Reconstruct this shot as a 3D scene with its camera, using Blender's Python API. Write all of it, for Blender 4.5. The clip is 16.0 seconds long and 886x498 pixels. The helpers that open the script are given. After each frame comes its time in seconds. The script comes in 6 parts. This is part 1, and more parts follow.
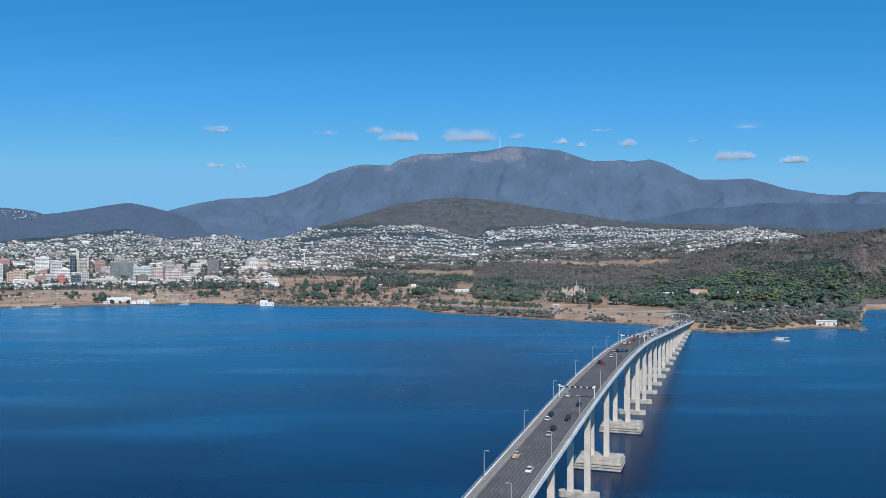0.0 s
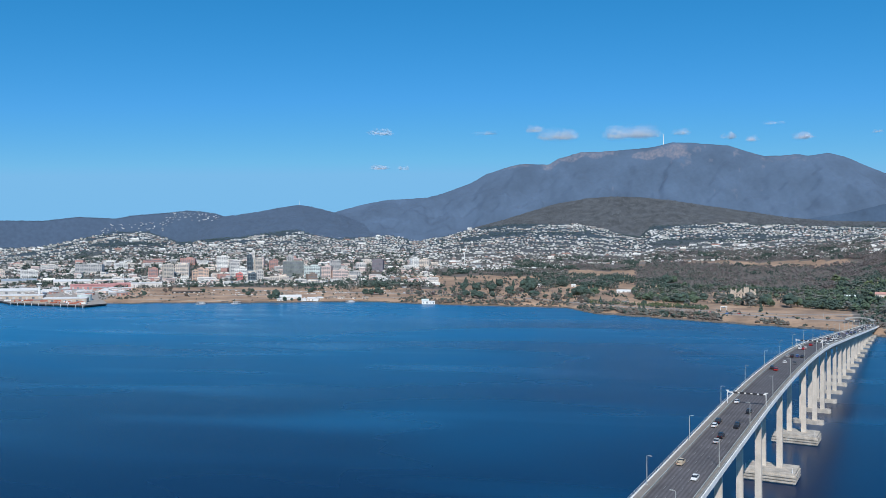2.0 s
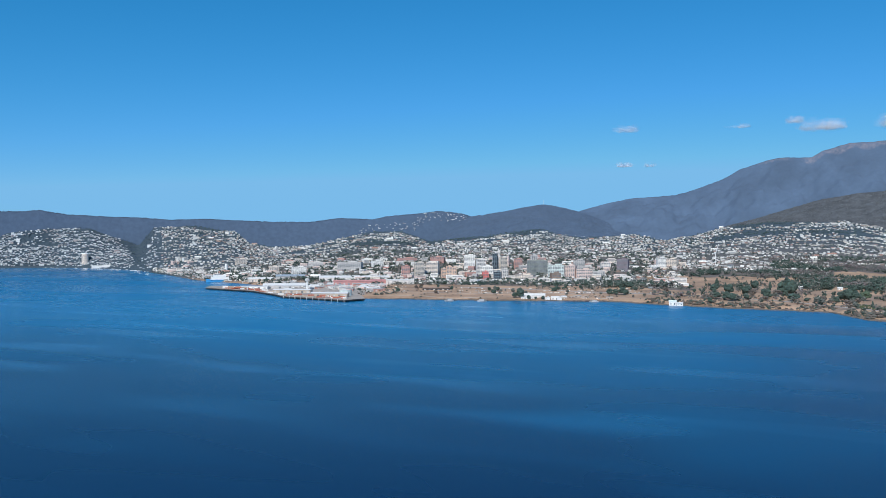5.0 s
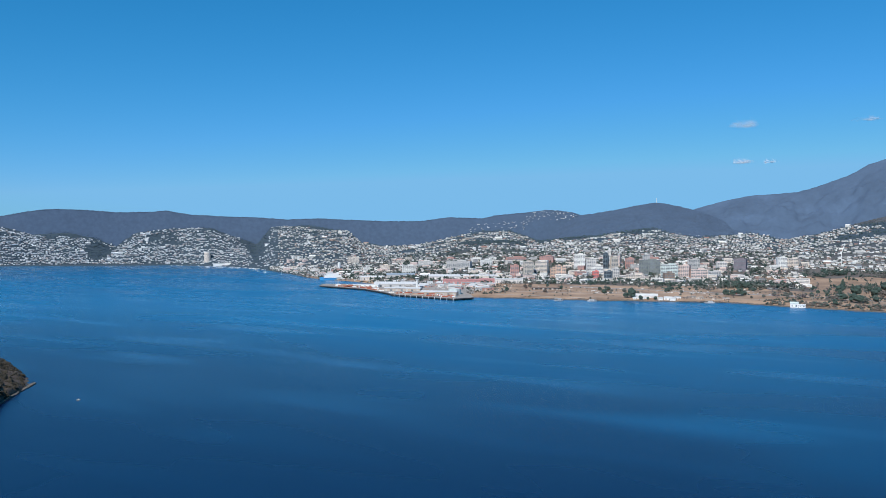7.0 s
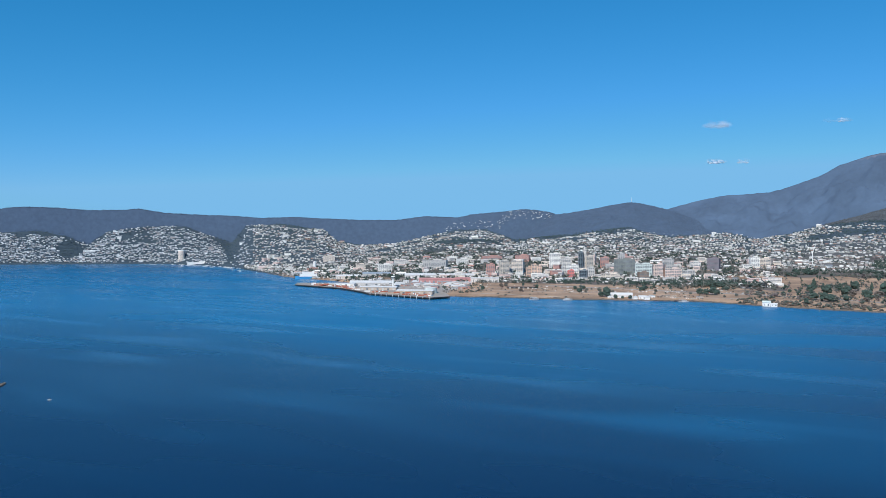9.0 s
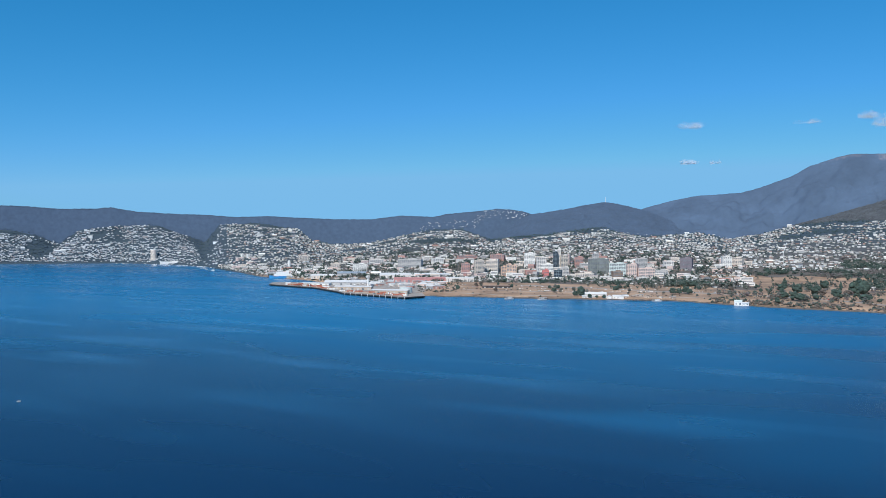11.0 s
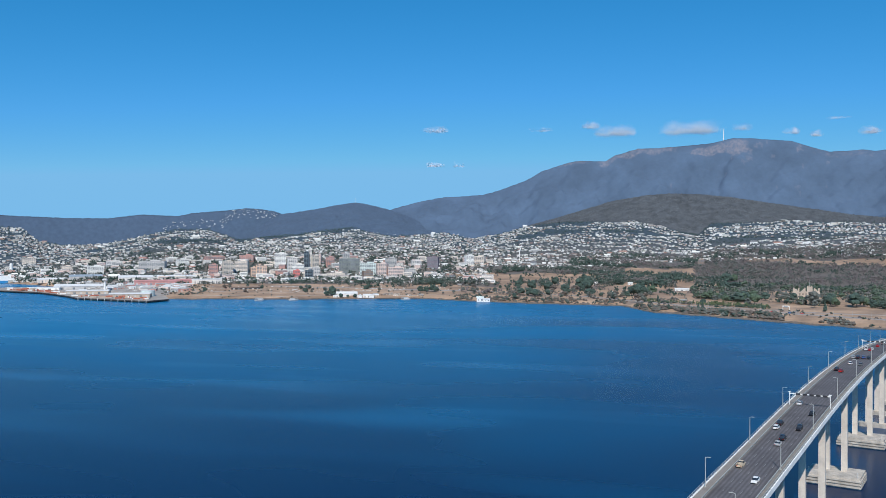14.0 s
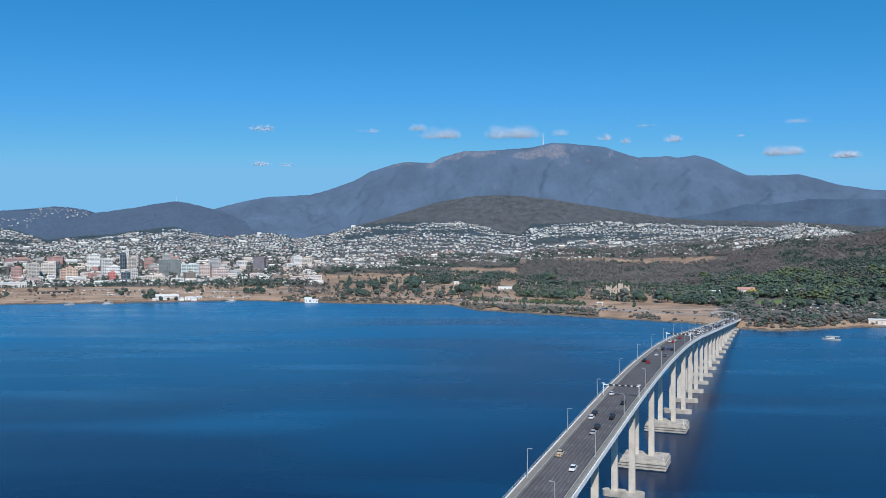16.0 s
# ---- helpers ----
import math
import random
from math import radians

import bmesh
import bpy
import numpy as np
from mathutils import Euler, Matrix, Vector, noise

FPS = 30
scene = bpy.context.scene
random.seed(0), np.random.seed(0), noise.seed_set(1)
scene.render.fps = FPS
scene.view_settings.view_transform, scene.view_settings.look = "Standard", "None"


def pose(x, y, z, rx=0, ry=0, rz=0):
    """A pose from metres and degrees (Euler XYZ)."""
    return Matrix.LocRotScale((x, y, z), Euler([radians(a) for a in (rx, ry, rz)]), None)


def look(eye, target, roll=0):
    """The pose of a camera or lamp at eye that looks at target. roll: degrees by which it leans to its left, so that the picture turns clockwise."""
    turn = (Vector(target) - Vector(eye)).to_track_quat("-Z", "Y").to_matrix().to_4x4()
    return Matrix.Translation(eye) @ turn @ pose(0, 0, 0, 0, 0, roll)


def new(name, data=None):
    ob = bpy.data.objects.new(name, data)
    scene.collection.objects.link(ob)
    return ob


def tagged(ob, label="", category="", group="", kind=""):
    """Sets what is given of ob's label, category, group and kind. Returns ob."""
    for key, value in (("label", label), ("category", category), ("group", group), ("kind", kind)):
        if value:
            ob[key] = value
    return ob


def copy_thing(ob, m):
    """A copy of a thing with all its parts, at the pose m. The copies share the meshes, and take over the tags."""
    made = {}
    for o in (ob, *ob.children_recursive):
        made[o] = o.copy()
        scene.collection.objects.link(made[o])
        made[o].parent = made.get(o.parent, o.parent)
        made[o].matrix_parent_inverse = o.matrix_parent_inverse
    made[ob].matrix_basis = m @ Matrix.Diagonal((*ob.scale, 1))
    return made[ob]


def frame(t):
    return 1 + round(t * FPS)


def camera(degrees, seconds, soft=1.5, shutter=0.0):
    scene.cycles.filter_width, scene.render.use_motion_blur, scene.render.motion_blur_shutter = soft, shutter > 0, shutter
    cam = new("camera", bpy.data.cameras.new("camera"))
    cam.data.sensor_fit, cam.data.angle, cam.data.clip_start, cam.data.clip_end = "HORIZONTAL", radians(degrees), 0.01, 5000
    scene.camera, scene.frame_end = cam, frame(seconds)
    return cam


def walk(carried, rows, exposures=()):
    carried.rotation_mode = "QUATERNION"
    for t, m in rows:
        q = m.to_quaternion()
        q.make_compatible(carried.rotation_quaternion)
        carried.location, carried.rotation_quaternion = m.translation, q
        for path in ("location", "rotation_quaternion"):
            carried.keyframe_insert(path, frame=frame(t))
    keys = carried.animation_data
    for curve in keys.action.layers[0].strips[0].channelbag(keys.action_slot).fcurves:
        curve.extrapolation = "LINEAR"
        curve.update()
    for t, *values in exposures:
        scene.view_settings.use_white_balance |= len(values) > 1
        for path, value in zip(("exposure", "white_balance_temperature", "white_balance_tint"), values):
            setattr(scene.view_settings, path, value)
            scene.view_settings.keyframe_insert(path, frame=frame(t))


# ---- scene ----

EYE = 105.0
cam = camera(55.25, 16.0, soft=0.85)
# seconds, turn to the left, tilt upwards, lean to the left
ROWS = [
    (0.0, 0, -0.056, 0), (0.5, 2.167, -0.058, -0.02), (1.0, 4.955, -0.081, -0.06), (1.5, 7.902, -0.079, -0.06),
    (2.0, 10.748, -0.078, -0.05), (2.5, 13.579, -0.093, -0.01), (3.0, 16.415, -0.103, 0.02), (3.5, 19.185, -0.12, 0.02),
    (4.0, 21.925, -0.121, 0.04), (4.5, 24.585, -0.118, 0.05), (5.0, 27.138, -0.135, 0.06), (5.2, 28.064, -0.13, 0.06),
    (5.7, 30.3, -0.15, 0.07), (6.2, 32.65, -0.17, 0.09), (6.7, 34.2, -0.2, 0.1), (7.0, 34.5, -0.21, 0.11),
    (7.3, 34.3, -0.22, 0.12), (7.5, 33.847, -0.226, 0.12), (8.0, 33.343, -0.24, 0.14), (8.5, 33.075, -0.265, 0.2),
    (8.7, 32.98, -0.27, 0.21), (9.4, 32.8, -0.29, 0.24), (10.1, 32.65, -0.31, 0.27), (10.5, 32.4, -0.32, 0.28),
    (10.8, 31.841, -0.32, 0.29), (11.0, 31.198, -0.302, 0.276), (11.5, 28.509, -0.296, 0.22), (12.0, 25.549, -0.291, 0.12),
    (12.5, 23.356, -0.287, 0.1), (13.0, 20.725, -0.277, 0.11), (13.5, 17.471, -0.272, 0.08), (14.0, 14.471, -0.253, 0.05),
    (14.5, 11.581, -0.244, 0.035), (15.0, 8.88, -0.248, 0.01), (15.5, 5.895, -0.225, 0.0), (16.0, 2.899, -0.235, -0.06),
]
walk(cam, [(t, pose(0, 0, EYE, 90 + up, -lean, turn)) for t, turn, up, lean in ROWS])

# ---- daylight ----
SUN_ELEVATION, SUN_TURN = 44.0, 172.0      # the sun stands high behind the camera
world = bpy.data.worlds.new("sky")
scene.world = world
world.use_nodes = True
wn = world.node_tree
wn.nodes.clear()
sky = wn.nodes.new("ShaderNodeTexSky")
sky.sky_type = "NISHITA"
sky.sun_disc = False
sky.sun_elevation, sky.sun_rotation = radians(SUN_ELEVATION), radians(SUN_TURN)
sky.altitude, sky.air_density, sky.dust_density, sky.ozone_density = 0, 0.8, 0.4, 2.0
hue = wn.nodes.new("ShaderNodeMix")          # the deep blue of a clear southern sky
hue.data_type, hue.blend_type = "RGBA", "MULTIPLY"
hue.inputs[0].default_value = 1.0
hue.inputs[7].default_value = (0.108, 1.0, 1.53, 1)
back = wn.nodes.new("ShaderNodeBackground")
back.inputs["Strength"].default_value = 0.105
out = wn.nodes.new("ShaderNodeOutputWorld")
split, join = wn.nodes.new("ShaderNodeSeparateColor"), wn.nodes.new("ShaderNodeCombineColor")
wn.links.new(sky.outputs[0], split.inputs[0])
for i, (power, most) in enumerate(((1.86, 4.65), (0.85, 6.2), (0.85, 6.8))):      # clear dry air: the red fades fast above the horizon
    low, up = wn.nodes.new("ShaderNodeMath"), wn.nodes.new("ShaderNodeMath")
    low.operation, up.operation = "MINIMUM", "POWER"
    low.inputs[1].default_value, up.inputs[1].default_value = most, power
    wn.links.new(split.outputs[i], low.inputs[0])
    wn.links.new(low.outputs[0], up.inputs[0])
    wn.links.new(up.outputs[0], join.inputs[i])
wn.links.new(join.outputs[0], hue.inputs[6])
wn.links.new(hue.outputs[2], back.inputs["Color"])
wn.links.new(back.outputs[0], out.inputs["Surface"])
sun = new("sun", bpy.data.lights.new("sun", "SUN"))
sun.data.energy, sun.data.angle, sun.data.color = 4.2, radians(0.53), (1.0, 0.95, 0.88)
sun.matrix_world = look((300 * math.sin(radians(SUN_TURN)), 300 * math.cos(radians(SUN_TURN)), 300 * math.tan(radians(SUN_ELEVATION))), (0, 0, 0))
scene.view_settings.exposure = 0.0


# ---- materials ----
def material(name, colour, rough=0.8, vary=0.25, scale=0.3, bump=0.0, metal=0.0, fine=6.0, second=None, per="", spread=0.0):
    """A node material: colour with two scales of variation; second: another colour in patches; per: "island" or "object", each piece differs."""
    m = bpy.data.materials.new(name)
    m.use_nodes = True
    n, ln = m.node_tree.nodes, m.node_tree.links
    b = n["Principled BSDF"]
    b.inputs["Roughness"].default_value, b.inputs["Metallic"].default_value = rough, metal
    geo = n.new("ShaderNodeNewGeometry")
    big, small = n.new("ShaderNodeTexNoise"), n.new("ShaderNodeTexNoise")
    for node, s in ((big, scale), (small, scale * fine)):
        node.inputs["Scale"].default_value, node.inputs["Detail"].default_value = s, 4
        ln.new(geo.outputs["Position"], node.inputs["Vector"])
    ramp = n.new("ShaderNodeMix")
    ramp.data_type = "RGBA"
    lo = [c * (1 - vary) for c in colour]
    ramp.inputs[6].default_value = (*lo, 1)
    ramp.inputs[7].default_value = (*(second or [min(1, c * (1 + vary)) for c in colour]), 1)
    mul = n.new("ShaderNodeMath")
    mul.operation = "MULTIPLY_ADD"
    mul.inputs[1].default_value, mul.inputs[2].default_value = 2.6, -0.8
    ln.new(big.outputs[0], mul.inputs[0])
    mul.use_clamp = True
    ln.new(mul.outputs[0], ramp.inputs[0])
    val = n.new("ShaderNodeHueSaturation")
    ln.new(ramp.outputs[2], val.inputs["Color"])
    v = n.new("ShaderNodeMath")
    v.operation = "MULTIPLY_ADD"
    v.inputs[1].default_value, v.inputs[2].default_value = vary * 1.6, 1 - vary * 0.8
    ln.new(small.outputs[0], v.inputs[0])
    last = v.outputs[0]
    if per:
        src = geo.outputs["Random Per Island"]
        if per == "object":
            src = n.new("ShaderNodeObjectInfo").outputs["Random"]
        w = n.new("ShaderNodeMath")
        w.operation = "MULTIPLY_ADD"
        w.inputs[1].default_value, w.inputs[2].default_value = spread * 2, 1 - spread
        ln.new(src, w.inputs[0])
        x = n.new("ShaderNodeMath")
        x.operation = "MULTIPLY"
        ln.new(last, x.inputs[0])
        ln.new(w.outputs[0], x.inputs[1])
        last = x.outputs[0]
    ln.new(last, val.inputs["Value"])
    ln.new(val.outputs[0], b.inputs["Base Color"])
    if bump:
        bp = n.new("ShaderNodeBump")
        bp.inputs["Distance"].default_value = bump
        ln.new(small.outputs[0], bp.inputs["Height"])
        ln.new(bp.outputs[0], b.inputs["Normal"])
    return m


def palette(name, colours, rough=0.7, per="island"):
    """A paint whose colour is drawn from a list, one for each loose piece or object."""
    m = bpy.data.materials.new(name)
    m.use_nodes = True
    n, ln = m.node_tree.nodes, m.node_tree.links
    b = n["Principled BSDF"]
    b.inputs["Roughness"].default_value = rough
    src = n.new("ShaderNodeNewGeometry").outputs["Random Per Island"] if per == "island" else n.new("ShaderNodeObjectInfo").outputs["Random"]
    r = n.new("ShaderNodeValToRGB")
    r.color_ramp.interpolation = "CONSTANT"
    while len(r.color_ramp.elements) < len(colours):
        r.color_ramp.elements.new(0.5)
    for i, (e, c) in enumerate(zip(r.color_ramp.elements, colours)):
        e.position, e.color = i / len(colours), (*c, 1)
    ln.new(src, r.inputs[0])
    geo = n.new("ShaderNodeNewGeometry")
    t = n.new("ShaderNodeTexNoise")
    t.inputs["Scale"].default_value = 0.35
    ln.new(geo.outputs["Position"], t.inputs["Vector"])
    v = n.new("ShaderNodeMath")
    v.operation = "MULTIPLY_ADD"
    v.inputs[1].default_value, v.inputs[2].default_value = 0.5, 0.75
    ln.new(t.outputs[0], v.inputs[0])
    h = n.new("ShaderNodeHueSaturation")
    ln.new(r.outputs[0], h.inputs["Color"])
    ln.new(v.outputs[0], h.inputs["Value"])
    ln.new(h.outputs[0], b.inputs["Base Color"])
    return m


def water_material():
    m = bpy.data.materials.new("river water")
    m.use_nodes = True
    n, ln = m.node_tree.nodes, m.node_tree.links
    b = n["Principled BSDF"]
    b.inputs["IOR"].default_value = 1.33
    geo = n.new("ShaderNodeNewGeometry")
    stretch = n.new("ShaderNodeMapping")
    stretch.inputs["Scale"].default_value = (0.0017, 0.0040, 1)
    stretch.inputs["Rotation"].default_value = (0, 0, radians(8))
    ln.new(geo.outputs["Position"], stretch.inputs["Vector"])
    wind = n.new("ShaderNodeTexNoise")
    wind.inputs["Scale"].default_value, wind.inputs["Detail"].default_value, wind.inputs["Distortion"].default_value = 1.0, 3.5, 0.5
    ln.new(stretch.outputs[0], wind.inputs["Vector"])
    rr = n.new("ShaderNodeMapRange")
    for i, v in ((1, 0.35), (2, 0.7), (3, 0.23), (4, 0.34)):
        rr.inputs[i].default_value = v
    ln.new(wind.outputs[0], rr.inputs[0])
    # thin calm slicks drawn out by the wind
    thin = n.new("ShaderNodeMapping")
    thin.inputs["Scale"].default_value, thin.inputs["Rotation"].default_value = (0.0036, 0.016, 1), (0, 0, radians(-7))
    ln.new(geo.outputs["Position"], thin.inputs["Vector"])
    slick = n.new("ShaderNodeTexNoise")
    slick.inputs["Scale"].default_value, slick.inputs["Detail"].default_value, slick.inputs["Distortion"].default_value = 1.0, 1.2, 0.0
    ln.new(thin.outputs[0], slick.inputs["Vector"])
    calm = n.new("ShaderNodeMapRange")
    for i, v in ((1, 0.52), (2, 0.9), (3, 1.0), (4, 0.58)):
        calm.inputs[i].default_value = v
    ln.new(slick.outputs[0], calm.inputs[0])
    both = n.new("ShaderNodeMath")
    both.operation = "MULTIPLY"
    ln.new(rr.outputs[0], both.inputs[0])
    ln.new(calm.outputs[0], both.inputs[1])
    ln.new(both.outputs[0], b.inputs["Roughness"])
    b.inputs["Specular IOR Level"].default_value = 0.42
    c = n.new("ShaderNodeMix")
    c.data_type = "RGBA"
    # sky sheen painted into the base colour: dark nearby, bright blue across the river
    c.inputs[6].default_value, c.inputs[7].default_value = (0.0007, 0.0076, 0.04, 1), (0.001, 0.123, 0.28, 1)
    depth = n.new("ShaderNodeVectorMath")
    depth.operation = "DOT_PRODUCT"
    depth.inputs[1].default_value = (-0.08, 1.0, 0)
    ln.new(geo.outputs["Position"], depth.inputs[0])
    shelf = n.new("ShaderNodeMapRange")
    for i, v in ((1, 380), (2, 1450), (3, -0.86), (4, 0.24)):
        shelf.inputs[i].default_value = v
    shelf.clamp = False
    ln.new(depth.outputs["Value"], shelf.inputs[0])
    # the painted sheen is paler still over the wide bay down the river
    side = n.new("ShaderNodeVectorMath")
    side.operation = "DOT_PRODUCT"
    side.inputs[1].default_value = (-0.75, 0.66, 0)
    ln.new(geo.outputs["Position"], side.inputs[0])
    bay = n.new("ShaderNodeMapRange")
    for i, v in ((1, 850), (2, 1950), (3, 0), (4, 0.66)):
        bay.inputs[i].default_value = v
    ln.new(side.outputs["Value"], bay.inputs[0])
    # calm slicks get reflected sky painted in as a paler colour
    slick_sheen = n.new("ShaderNodeMapRange")
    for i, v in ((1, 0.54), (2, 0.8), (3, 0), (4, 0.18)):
        slick_sheen.inputs[i].default_value = v
    ln.new(slick.outputs[0], slick_sheen.inputs[0])
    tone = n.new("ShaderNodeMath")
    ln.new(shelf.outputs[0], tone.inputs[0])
    ln.new(slick_sheen.outputs[0], tone.inputs[1])
    sheen_tone = n.new("ShaderNodeMath")
    ln.new(tone.outputs[0], sheen_tone.inputs[0])
    ln.new(bay.outputs[0], sheen_tone.inputs[1])
    # wind patches brighten and darken the painted sheen
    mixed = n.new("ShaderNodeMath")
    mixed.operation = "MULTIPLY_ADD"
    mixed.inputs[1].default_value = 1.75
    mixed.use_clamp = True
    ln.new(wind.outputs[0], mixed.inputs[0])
    ln.new(sheen_tone.outputs[0], mixed.inputs[2])
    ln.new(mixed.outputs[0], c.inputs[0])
    ln.new(c.outputs[2], b.inputs["Base Color"])
    heights = []
    for s, a in ((0.09, 1.0), (0.5, 0.25)):
        t = n.new("ShaderNodeTexNoise")
        t.inputs["Scale"].default_value, t.inputs["Detail"].default_value = s, 3
        ln.new(geo.outputs["Position"], t.inputs["Vector"])
        k = n.new("ShaderNodeMath")
        k.operation = "MULTIPLY"
        k.inputs[1].default_value = a
        ln.new(t.outputs[0], k.inputs[0])
        heights.append(k.outputs[0])
    add = n.new("ShaderNodeMath")
    ln.new(heights[0], add.inputs[0])
    ln.new(heights[1], add.inputs[1])
    bp = n.new("ShaderNodeBump")
    bp.inputs["Distance"].default_value, bp.inputs["Strength"].default_value = 0.3, 0.035
    ln.new(add.outputs[0], bp.inputs["Height"])
    ln.new(bp.outputs[0], b.inputs["Normal"])
    return m


def ground_material():
    """Dry grass and bush floor, told apart by the land cover kept in the mesh."""
    m = material("dry grass", (0.36, 0.24, 0.16), 0.95, 0.4, 0.014, 0.0, 0, 14.0)
    n, ln = m.node_tree.nodes, m.node_tree.links
    b = n["Principled BSDF"]
    grass = b.inputs["Base Color"].links[0].from_socket
    cover = n.new("ShaderNodeAttribute")
    cover.attribute_name = "cover"
    geo = n.new("ShaderNodeNewGeometry")
    t = n.new("ShaderNodeTexNoise")
    t.inputs["Scale"].default_value, t.inputs["Detail"].default_value = 0.03, 5
    ln.new(geo.outputs["Position"], t.inputs["Vector"])
    a = n.new("ShaderNodeMath")
    a.operation = "ADD"
    ln.new(cover.outputs["Fac"], a.inputs[0])
    ln.new(t.outputs[0], a.inputs[1])
    r = n.new("ShaderNodeMapRange")
    for i, v in ((1, 0.85), (2, 1.15), (3, 0), (4, 1)):
        r.inputs[i].default_value = v
    ln.new(a.outputs[0], r.inputs[0])
    mix = n.new("ShaderNodeMix")
    mix.data_type = "RGBA"
    ln.new(r.outputs[0], mix.inputs[0])
    ln.new(grass, mix.inputs[6])
    mix.inputs[7].default_value = (0.135, 0.118, 0.104, 1)
    # distance haze painted into the far ground as a blue tint
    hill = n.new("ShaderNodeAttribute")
    hill.attribute_name = "distance_haze"
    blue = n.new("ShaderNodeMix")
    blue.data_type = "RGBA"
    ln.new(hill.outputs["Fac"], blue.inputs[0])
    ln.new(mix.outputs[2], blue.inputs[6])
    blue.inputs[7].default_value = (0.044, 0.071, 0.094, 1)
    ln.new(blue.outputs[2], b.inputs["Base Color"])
    return m


WATER, GROUND = water_material(), ground_material()
ASPHALT = material("asphalt", (0.1, 0.094, 0.1), 0.9, 0.18, 0.12, 0.01)
CONCRETE = material("weathered concrete", (0.6, 0.54, 0.47), 0.85, 0.14, 0.25, 0.02)
CAPSTONE = material("stained pile cap concrete", (0.44, 0.40, 0.35), 0.9, 0.28, 0.3, 0.03)
FASCIA = material("pale parapet concrete", (0.88, 0.87, 0.84), 0.7, 0.1, 0.2)
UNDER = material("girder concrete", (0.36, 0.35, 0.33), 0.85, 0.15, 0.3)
PATH = material("footpath concrete", (0.23, 0.21, 0.19), 0.9, 0.12, 0.3)
STEEL = material("galvanised steel", (0.42, 0.43, 0.41), 0.6, 0.1, 0.8, 0, 0.1)
WHITE = material("white paint", (0.8, 0.8, 0.78), 0.6, 0.06, 0.4)
# far forest: aerial haze is put into the base colour as blue-grey
HAZEFOREST = material("hazed far eucalypt forest", (0.062, 0.099, 0.158), 1.0, 0.1, 0.05, 0, 0, 7.0)
NEARFOREST = material("hill eucalypt forest", (0.072, 0.081, 0.092), 1.0, 0.35, 0.03, 0, 0, 9.0)
BARK = material("grey bark", (0.22, 0.19, 0.16), 0.9, 0.2, 0.8)
LEAF_GUM = material("gum leaves", (0.115, 0.126, 0.112), 0.9, 0.2, 0.2, 0, 0, 8.0, None, "island", 0.3)
LEAF_DARK = material("dark evergreen leaves", (0.046, 0.076, 0.062), 0.9, 0.2, 0.2, 0, 0, 8.0, None, "island", 0.3)
LEAF_GREEN = material("green leaves", (0.066, 0.1, 0.064), 0.9, 0.2, 0.2, 0, 0, 8.0, None, "island", 0.3)
# suburb and hillside leaves shifted to blue, haze included in the colour
LEAF_FAR = material("hazed garden leaves", (0.054, 0.088, 0.082), 0.9, 0.2, 0.2, 0, 0, 8.0, None, "island", 0.35)
LEAF_HAZE = material("hazed hillside bush leaves", (0.034, 0.066, 0.104), 0.9, 0.2, 0.2, 0, 0, 8.0, None, "island", 0.35)
LEAF_AUTUMN = material("yellow autumn leaves", (0.36, 0.25, 0.07), 0.9, 0.2, 0.2, 0, 0, 8.0, None, "island", 0.3)
LEAF_DRY = material("dry gum leaves", (0.155, 0.133, 0.132), 0.9, 0.2, 0.15, 0, 0, 8.0, None, "island", 0.2)
LEAF_LIME = material("yellow-green leaves", (0.09, 0.118, 0.056), 0.9, 0.2, 0.2, 0, 0, 8.0, None, "island", 0.3)
TRUNK = material("pale gum trunks", (0.36, 0.31, 0.28), 0.9, 0.2, 0.5)
LEAF_BROWN = material("dry bush leaves", (0.125, 0.105, 0.09), 0.9, 0.2, 0.2, 0, 0, 8.0, None, "island", 0.3)
ROOFS = palette("roof sheets", [(0.57, 0.56, 0.53), (0.74, 0.73, 0.7), (0.8, 0.79, 0.75), (0.27, 0.27, 0.26), (0.36, 0.21, 0.17), (0.78, 0.77, 0.74), (0.21, 0.21, 0.21), (0.52, 0.5, 0.47), (0.33, 0.3, 0.28), (0.8, 0.79, 0.76), (0.35, 0.35, 0.34)])
WALLS = palette("house walls", [(0.5, 0.5, 0.47), (0.8, 0.8, 0.78), (0.34, 0.29, 0.26), (0.6, 0.57, 0.51), (0.36, 0.37, 0.37), (0.76, 0.75, 0.72), (0.36, 0.25, 0.21), (0.68, 0.65, 0.6)])
# walls and roofs of the farthest houses, bluish with painted haze
FARWALLS = palette("hazed weatherboard walls", [(0.5, 0.53, 0.54), (0.72, 0.75, 0.76), (0.3, 0.33, 0.36), (0.58, 0.6, 0.6), (0.38, 0.34, 0.33)])
FARROOFS = palette("hazed light roof sheets", [(0.55, 0.57, 0.59), (0.76, 0.78, 0.79), (0.32, 0.34, 0.37), (0.48, 0.5, 0.52), (0.7, 0.72, 0.72), (0.25, 0.27, 0.3)])


# ---- mesh helpers ----
def part(name, bm, mat, parent=None, label="", smooth=False):
    me = bpy.data.meshes.new(name)
    bm.to_mesh(me)
    bm.free()
    me.materials.append(mat)
    if smooth:
        me.polygons.foreach_set("use_smooth", [True] * len(me.polygons))
    ob = new(name, me)
    ob.parent = parent
    if label:
        ob["label"] = label
    return ob


